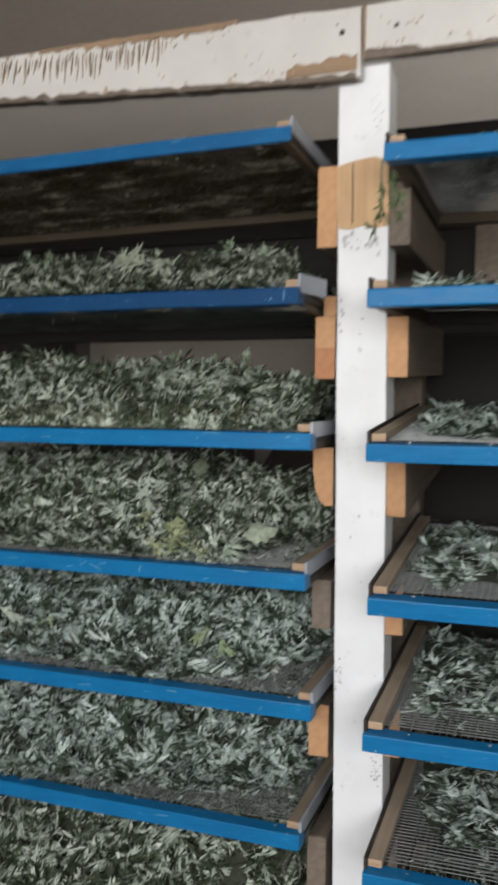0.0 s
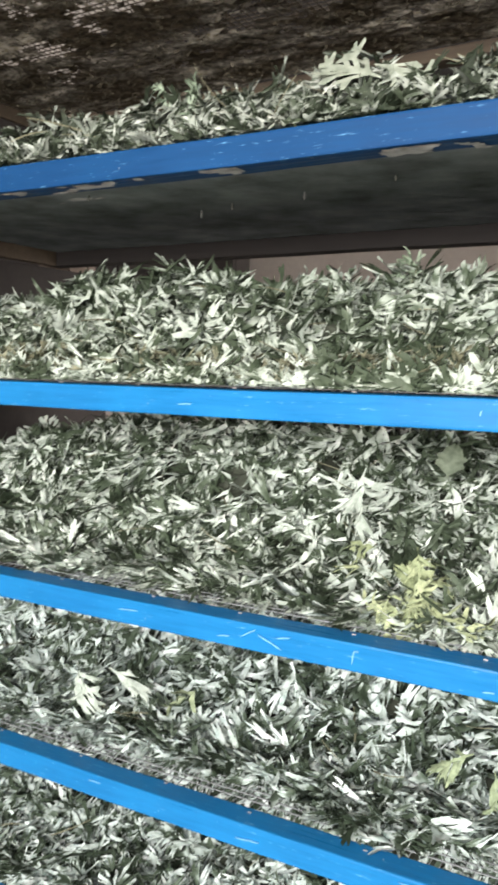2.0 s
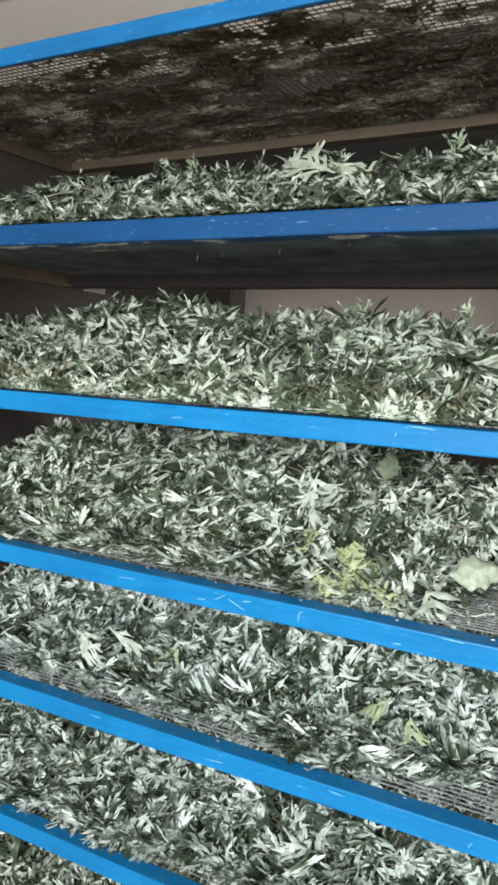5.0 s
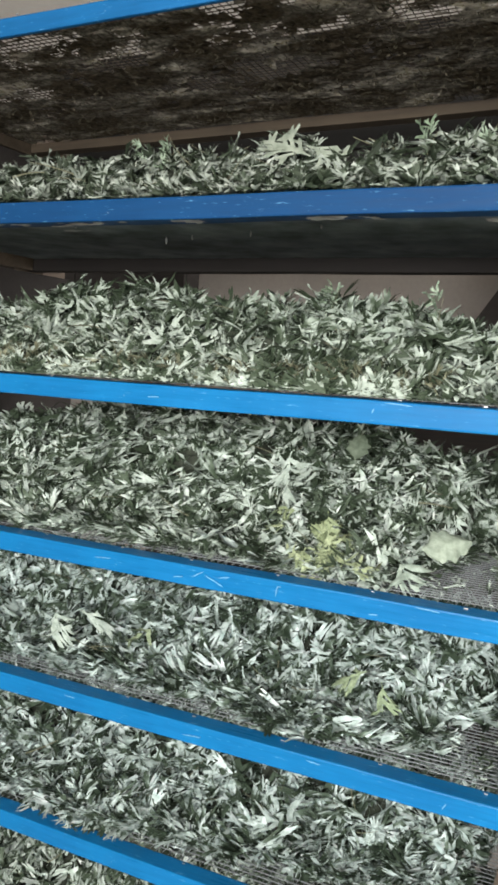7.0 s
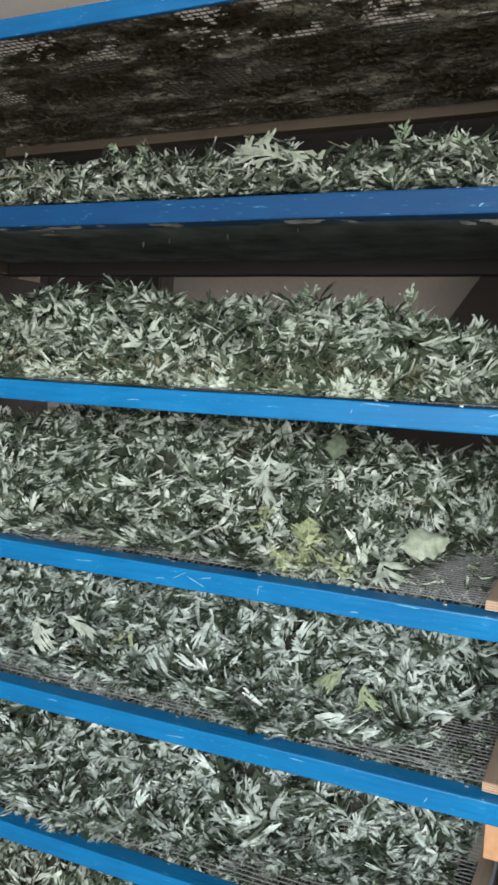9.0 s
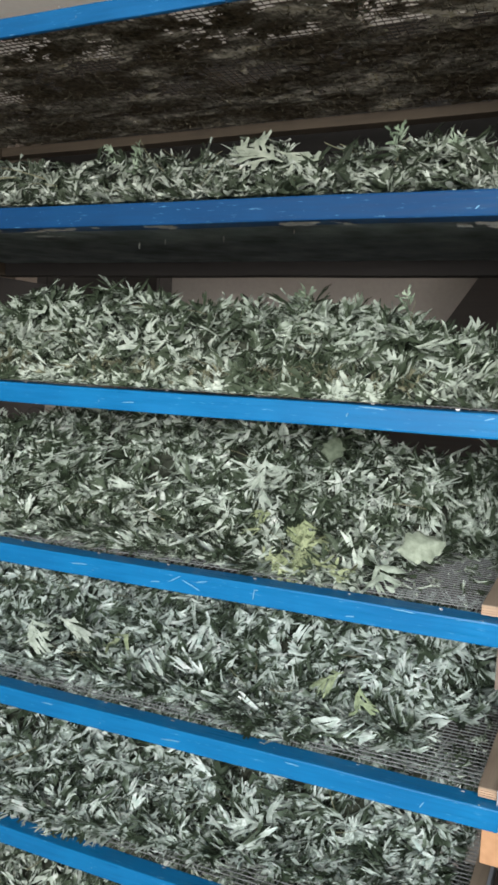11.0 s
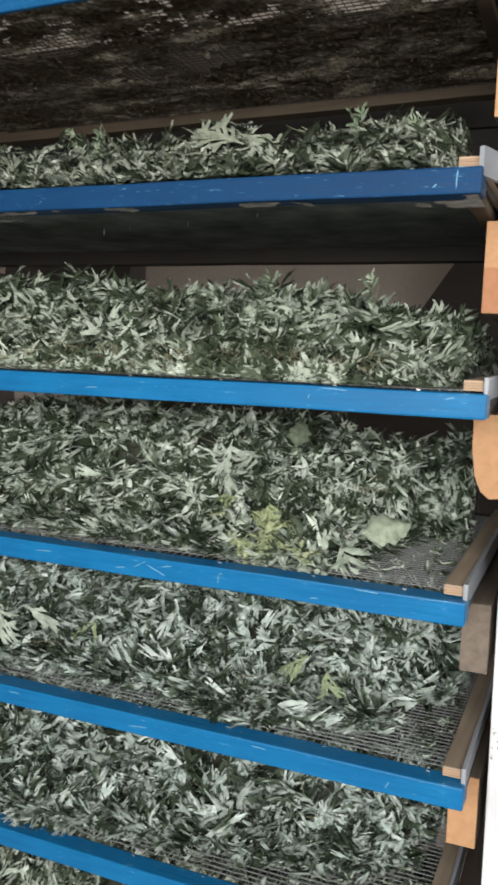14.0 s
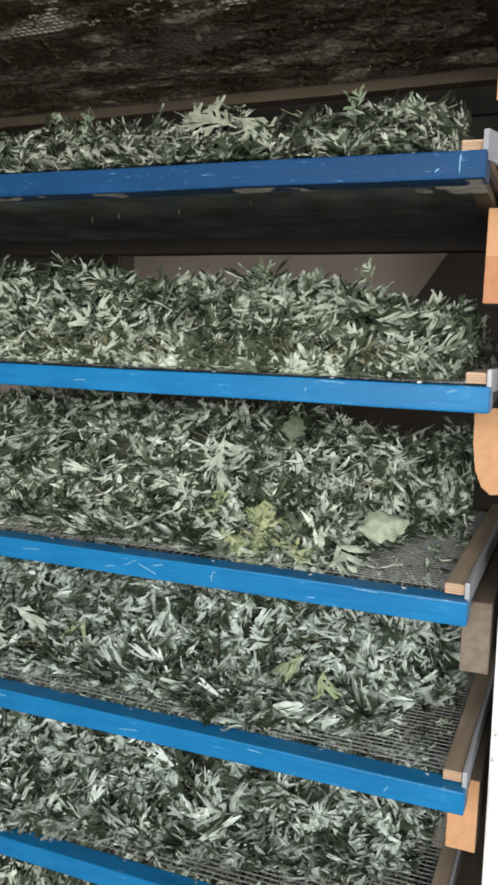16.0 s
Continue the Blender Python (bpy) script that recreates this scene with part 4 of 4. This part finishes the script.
    # stems lying on the heap and poking out of it
    for i in range(24 if bed else 6):
        x = rng.uniform(x0 + 0.12, x1 - 0.12)
        yy = line(x) + 0.02 + rng.random() * 0.22
        up = rng.uniform(0.2, 0.5) if i % 6 == 0 and height > 0.05 else rng.uniform(0.05, 0.35)
        ob = part_of("stem", STEMS[rng.randrange(6)], None, th)
        ob.matrix_local = back @ Matrix.Translation((x, yy, base + h(x, yy) * 0.9 + 0.006)) @ Euler((0, -up, rng.uniform(0, 6.28))).to_matrix().to_4x4() @ Matrix.Scale(rng.uniform(0.03, 0.07), 4)
    return th, h




HEAPS = {}
L0 = {n: (x - TW, x, y, z) for n, y, z, x in LEFT}
R0 = {n: (x, x + TW, y, z) for n, y, z, x in RIGHT}


def right_front(edge):
    """The front edge of the thin layers on the other bay's trays, which stop short of the post."""
    return curve((0.13, edge + 0.34), (0.175, edge), (1.3, edge))


HEAPS["T0"] = heap("T0", *L0["T0"], 0.004, 0.1, curve((0, 0.0)), 500, 10, 1, bed=False, flat=0.15, bare=(13, -0.27), face=0.0, cap=0.006, size=(0.03, 0.06), mat=M_LEAF_BROWN_SHADED, deep=0.555, power=1.15)
HEAPS["T1"] = heap("T1", *L0["T1"], 0.094, 0.10, curve((0, -0.12)), 3900, 130, 2, top=curve((-1.2, 0.35), (-1.0, 0.7), (-0.85, 1.0), (-0.25, 1.0), (-0.06, 0.88)), size=(0.028, 0.060), mat=M_LEAF_SHADED, one=M_LEAF_SHADED_ONE, cover=True)
HEAPS["T2"] = heap("T2", *L0["T2"], 0.138, 0.24, curve((-0.2, -0.108), (-0.1, -0.085)), 4900, 170, 3, across=0.65, mat=M_LEAF_TONED_DOWN, one=M_LEAF_TONED_DOWN_ONE,
                   top=curve((-1.2, 0.7), (-0.95, 0.82), (-0.85, 1.0), (-0.7, 1.0), (-0.6, 0.98), (-0.46, 0.9), (-0.36, 0.93), (-0.29, 0.88), (-0.2, 0.77), (-0.07, 0.62)))
HEAPS["T3"] = heap("T3", *L0["T3"], 0.162, 0.30, curve((-0.78, -0.075), (-0.667, -0.03), (-0.58, -0.05), (-0.488, -0.06), (-0.416, -0.042), (-0.308, -0.06), (-0.215, -0.075), (-0.175, 0.05), (-0.15, 0.20), (-0.1, 0.20)),
                   4800, 170, 4, setback=0.022, deep=0.56, top=curve((-1.15, 0.8), (-0.95, 0.95), (-0.8, 1.06), (-0.5, 1.05), (-0.3, 1.0), (-0.24, 0.9), (-0.16, 0.86), (-0.06, 1.08)))
HEAPS["T4"] = heap("T4", *L0["T4"], 0.125, 0.30, curve((-0.82, -0.025), (-0.65, -0.033), (-0.51, -0.015), (-0.354, -0.055), (-0.236, -0.045), (-0.146, 0.02), (-0.086, 0.2), (-0.05, 0.22)), 3900, 150, 5, size=(0.038, 0.078), across=0.15, setback=0.03, mat=M_LEAF_COOL_LIT, one=M_LEAF_COOL_LIT_ONE)
HEAPS["T5"] = heap("T5", *L0["T5"], 0.115, 0.30, curve((-0.67, -0.035), (-0.535, -0.02), (-0.43, 0.005), (-0.325, 0.02), (-0.14, 0.06), (-0.09, 0.22)), 3200, 120, 6, size=(0.038, 0.078), across=0.3, setback=0.03, mat=M_LEAF_COOL_LIT, one=M_LEAF_COOL_LIT_ONE)
HEAPS["T6"] = heap("T6", *L0["T6"], 0.165, 0.3, curve((0, -0.045)), 2900, 110, 7, size=(0.044, 0.085))
HEAPS["R0"] = heap("R0", *R0["R0"], 0.008, 0.1, curve((0, -0.13)), 900, 10, 8, bed=False, flat=0.15, bare=(11, -0.02), face=0.0, cap=0.008)
for n, hgt, front, count, singles, seed in (("R1", 0.01, -0.13, 700, 20, 9), ("R2", 0.016, -0.12, 1300, 40, 10), ("R3", 0.016, -0.10, 1300, 60, 11), ("R4", 0.022, -0.08, 1300, 60, 12),
                                            ("R5", 0.024, -0.05, 1300, 40, 13), ("R6", 0.05, -0.04, 300, 10, 14)):
    HEAPS[n] = heap(n, *R0[n], hgt, 0.2, right_front(front), count, singles, seed, flat=0.45, face=0.3, power=1.0, mat=M_LEAF_COOL_LIT, one=M_LEAF_COOL_LIT_ONE)

# the crust of brown leaf dust on the topmost screen, with thin spots that let the light through
def crust(px, py):
    """How thick the crust lies at a place on the tray; under zero it has fallen through."""
    wear = noise.noise(Vector((px * 5, py * 11, 4.2))) + 0.6 * noise.noise(Vector((px * 17, py * 30, 1.1))) + 0.55 * noise.noise(Vector((px * 75, py * 95, 3.3)))
    corner = smooth(0.22, 0.03, math.hypot((px - 1.0) * 0.8, py - 0.02))
    return wear + 0.42 - 0.26 * smooth(0.32, 0.0, py) - 1.2 * corner


verts, faces, NX, NY = [], [], 330, 166
for i in range(NX + 1):
    for j in range(NY + 1):
        px, py = 0.03 + (TW - 0.06) * i / NX, 0.012 + (TD - 0.05) * j / NY
        verts.append((px, py, -0.0027 + 0.0022 * noise.noise(Vector((px * 55, py * 55, 2))) + 0.0012 * noise.noise(Vector((px * 170, py * 170, 6)))))
for i in range(NX):
    for j in range(NY):
        k = i * (NY + 1) + j
        if crust(*verts[k][:2]) > 0:
            faces.append((k, k + NY + 1, k + NY + 2, k + 1))
me = bpy.data.meshes.new("leaf_dust")
me.from_pydata(verts, [], faces)
tagged(part_of("leaf_dust", me, M_DUST, HEAPS["T0"][0], "crust of brown-grey leaf dust"), kind="stuff")
# pale dust and cobweb under the front rail of the tray below
verts, faces, NX, NY = [], [], 300, 14
for i in range(NX + 1):
    for j in range(NY + 1):
        px, py = 0.20 + (TW - 0.204) * i / NX, 0.001 + 0.07 * j / NY
        verts.append((px, py, -0.0012 - 0.001 * noise.noise(Vector((px * 90, py * 90, 5)))))
for i in range(NX):
    for j in range(NY):
        k = i * (NY + 1) + j
        px, py = verts[k][:2]
        web = noise.noise(Vector((px * 10, py * 25, 8.5))) + 0.6 * noise.noise(Vector((px * 45, py * 60, 2.5))) - 5 * max(0.0, py - 0.03)
        if web > 0.46 - 0.75 * smooth(TW - 0.16, TW - 0.02, px):
            faces.append((k, k + NY + 1, k + NY + 2, k + 1))
me = bpy.data.meshes.new("dust_web")
me.from_pydata(verts, [], faces)
tagged(part_of("dust_web", me, M_COBWEB, TRAYS["T1"], "pale dust and cobweb under the rail"), kind="stuff")
# white droppings dried on the underside of that tray
for px, py, ln in ((0.52, 0.289, 0.012), (0.585, 0.262, 0.010), (0.44, 0.15, 0.008), (0.70, 0.24, 0.011), (0.83, 0.20, 0.007), (0.36, 0.10, 0.009)):
    bm = bmesh.new()
    bmesh.ops.create_uvsphere(bm, u_segments=8, v_segments=6, radius=1.0, matrix=Matrix.Translation((px, py, RAIL_H - 0.004 - ln * 0.35)) @ Matrix.Diagonal((0.0016, 0.0016, ln * 0.5, 1)))
    part("dropping", bm, M_COBWEB, TRAYS["T1"], "small dried white dropping")
# shreds of dry leaf that stick through its mesh
rng, shreds = random.Random(31), []
while len(shreds) < 2600:
    px, py = rng.uniform(0.04, TW - 0.04), rng.uniform(0.015, TD - 0.05)
    if crust(px, py) > rng.uniform(0.0, 0.35):
        shreds.append((rng.randrange(WHOLE, len(SHAPES)), lay(rng, px, py, -0.006, rng.uniform(-0.7, 0.7), rng.uniform(0.004, 0.013), 0.6), 0.0))
tagged(part_of("leaf_litter", joined_leaves(shreds, -0.02), M_LITTER, HEAPS["T0"][0], "shreds of dry leaf caught in the mesh"), kind="stuff")
# crumbs and shed lobes on the bare ends of the screens
for name, count, near, reach in (("T3", 120, 0.03, 0.30), ("T4", 60, 0.03, 0.22), ("T5", 50, 0.02, 0.2)):
    rng = random.Random(count)
    shreds = [(rng.randrange(len(SHAPES)), lay(rng, TW - 0.035 - rng.random() ** 1.3 * 0.15, near + rng.random() ** 0.7 * reach, 0.003, 0.0, rng.choice((0.007, 0.012, 0.022, 0.032)), 0.25), 0.0) for _ in range(count)]
    tagged(part_of("leaf_litter", joined_leaves(shreds), M_LEAF, HEAPS[name][0], "shed leaf crumbs on the bare mesh"), kind="stuff")
# browned leaves that have settled along the front of the loose heap
rng, shreds = random.Random(47), []
while len(shreds) < 330:
    px = rng.uniform(0.05, TW - 0.12)
    if noise.noise(Vector((px * 6, 1.7, 3.1))) + rng.uniform(-0.35, 0.35) > -0.1:
        shreds.append((rng.randrange(len(SHAPES)), lay(rng, px, 0.006 + rng.random() * 0.05, 0.012 + rng.random() * 0.018, 0.5, rng.uniform(0.016, 0.036), 0.5, rng.choice((0.1, 3.2)) + rng.gauss(0, 0.5)), 0.3))
tagged(part_of("leaf_litter", joined_leaves(shreds), M_LEAF_FADED, HEAPS["T2"][0], "browned leaves along the front rail"), kind="stuff")


# ---- leaves that stand out ----
def broad_leaf(pairs, full):
    V, F = broad_shape(LR, pairs, full, 0.25)
    me = bpy.data.meshes.new("leaf")
    me.from_pydata([tuple(v - np.array((0.5, 0.0, 0.0))) for v in V], [], F)
    me.shade_smooth()
    return me


def round_leaf(seed):
    """A broad rounded leaf with a wavy, shallowly lobed edge, cupped and creased along its veins."""
    rng = random.Random(seed)
    bm, rows, n = bmesh.new(), [], 16
    for i in range(n + 1):
        u = i / n
        w = 0.36 * math.sin(math.pi * min(1.0, 0.03 + 0.94 * u ** 0.75)) * (1 + 0.15 * math.cos(2 * math.pi * 3.6 * u + 0.6)) + 0.012
        row = []
        for j in range(-3, 4):
            v = j / 3
            lean = 0.10 * abs(v)
            row.append(bm.verts.new((u - 0.5 + lean * (1 - u), v * w * rng.uniform(0.94, 1.06), 0.10 * v * v * (1 if seed % 2 else -1) - 0.22 * (u - 0.45) ** 2 + 0.02 * math.cos(9 * u + 3 * abs(v)))))
        rows.append(row)
    for a, b in zip(rows, rows[1:]):
        for k in range(6):
            bm.faces.new((a[k], b[k], b[k + 1], a[k + 1]))
    me = bpy.data.meshes.new("leaf")
    bm.to_mesh(me)
    bm.free()
    me.shade_smooth()
    return me


ROUND = [round_leaf(2), round_leaf(5)]
BROAD = [broad_leaf(3, 1.7), broad_leaf(3, 1.5)]


def show_leaf(tray_name, at, size, turn, lean, mesh, mat, label):
    """A leaf that lies on a heap with its face to the aisle: turn is its direction in the face, lean how far it lies back."""
    th = HEAPS[tray_name][0]
    if isinstance(mesh, int):
        me = leaf_mesh(mesh, mat)
    else:
        me = mesh.copy()
        me.materials.append(mat)
    ob = part_of("leaf", me, None, th, label)
    m = Matrix.Translation(at) @ Euler((radians(90 - lean), 0, radians(12))).to_matrix().to_4x4() @ Matrix.Rotation(radians(turn), 4, "Z") @ Matrix.Scale(size, 4)
    ob.matrix_local = Matrix.Translation(-th.location) @ m
    return ob


PALE_T, YEL_T = "large pale grey-green leaf lying face up", "yellow-green leaf"
show_leaf("T1", (-0.375, -0.055, 1.862), 0.078, 150, 30, BROAD[0], M_LEAF_PALE_DULL, PALE_T)
show_leaf("T1", (-0.310, -0.055, 1.850), 0.078, -16, 34, BROAD[1], M_LEAF_PALE_DULL, PALE_T)
show_leaf("T3", (-0.148, 0.035, 1.352), 0.070, 20, 48, ROUND[0], M_LIGHT, "broad light yellow-green leaf")
YR = random.Random(21)
for k in range(26):
    u, v = YR.gauss(0, 0.03), abs(YR.gauss(0, 0.026))
    show_leaf("T3", (-0.30 + u - 0.3 * v, -0.062 + 0.7 * v + YR.uniform(-0.008, 0.004), 1.316 + v), YR.uniform(0.035, 0.055), YR.uniform(0, 360), YR.uniform(25, 60), YR.randrange(WHOLE), M_YELLOW, YEL_T)
for dx, tn, i in ((0, -100, 2), (0.03, -70, 16), (-0.02, -130, 1)):
    show_leaf("T3", (-0.222 + dx, -0.035, 1.340), 0.062, tn, 65, i, M_PALE, "pale leaf hanging towards the front rail")
show_leaf("T3", (-0.375, 0.03, 1.455), 0.07, -95, 25, 6, M_PALE, "white felted leaf hanging down")
show_leaf("T3", (-0.35, 0.03, 1.445), 0.065, -60, 35, 20, M_PALE, "white felted leaf hanging down")
show_leaf("T3", (-0.305, 0.12, 1.458), 0.045, 80, 30, ROUND[1], M_SPRIG_DULL, "broad dull grey-green leaf")
show_leaf("T4", (-0.22, 0.03, 1.148), 0.055, -80, 45, 7, M_FRESH, "fresh green leaf")
show_leaf("T4", (-0.245, 0.04, 1.155), 0.055, 200, 45, 11, M_FRESH, "fresh green leaf")
show_leaf("T4", (-0.60, 0.05, 1.150), 0.06, 230, 40, 21, M_FRESH, "fresh green leaf")
show_leaf("T4", (-0.766, 0.0, 1.165), 0.075, -70, 35, 4, M_PALE, "white felted leaf")
show_leaf("T4", (-0.72, 0.01, 1.165), 0.075, -20, 35, 22, M_PALE, "white felted leaf")
show_leaf("T4", (-0.665, -0.01, 1.090), 0.05, -20, 60, 10, M_PALE, "white curled leaf")
show_leaf("T2", (-0.20, 0.045, 1.632), 0.09, 185, 40, 13, M_PALE, "long pale leaf")
show_leaf("T2", (-0.40, -0.02, 1.585), 0.09, 170, 45, 23, M_PALE, "long pale leaf")
show_leaf("T2", (-0.80, 0.03, 1.615), 0.075, 215, 40, 14, M_PALE, "long pale leaf")


def sprig(th, at, height, lean, seed, mat):
    """An upright shoot: a thin bent stem with small leaves up its length."""
    rng = random.Random(seed)
    st = part_of("sprig_stem", STEMS[seed % 6], None, th)
    base = Matrix.Translation(Vector(at) - th.location) @ Euler((0, radians(-90 + lean), rng.uniform(-0.5, 0.5))).to_matrix().to_4x4()
    st.matrix_local = base @ Matrix.Scale(height, 4)
    for i in range(6):
        u = 0.25 + 0.7 * i / 5
        ob = part_of("leaf", leaf_mesh(rng.randrange(WHOLE), mat), None, th)
        ob.matrix_local = base @ Matrix.Translation((u * height, 0, 0)) @ Euler((rng.uniform(0, 6.28), rng.uniform(-0.9, -0.2), rng.uniform(-0.8, 0.8))).to_matrix().to_4x4() @ Matrix.Scale(0.032 * rng.uniform(0.6, 1.2), 4)


for tn, at, hgt, lean in (("T1", (-0.605, -0.02, 1.83), 0.055, -16), ("T1", (-0.585, -0.02, 1.83), 0.045, 14), ("T1", (-0.205, -0.01, 1.835), 0.045, 8), ("T1", (-0.12, 0.0, 1.83), 0.035, -6),
                          ("T2", (-0.36, 0.10, 1.645), 0.04, 10), ("T2", (-0.20, 0.12, 1.635), 0.045, -5)):
    sprig(HEAPS[tn][0], at, hgt, lean, int(abs(at[0]) * 100), M_SPRIG)
# a shoot that dangles from the corner of the tray beside the post
sprig(HEAPS["R0"][0], (0.110, -0.172, 1.965), 0.095, 186, 5, M_DEEP)
sprig(HEAPS["R0"][0], (0.118, -0.172, 1.965), 0.07, 178, 9, M_DEEP)
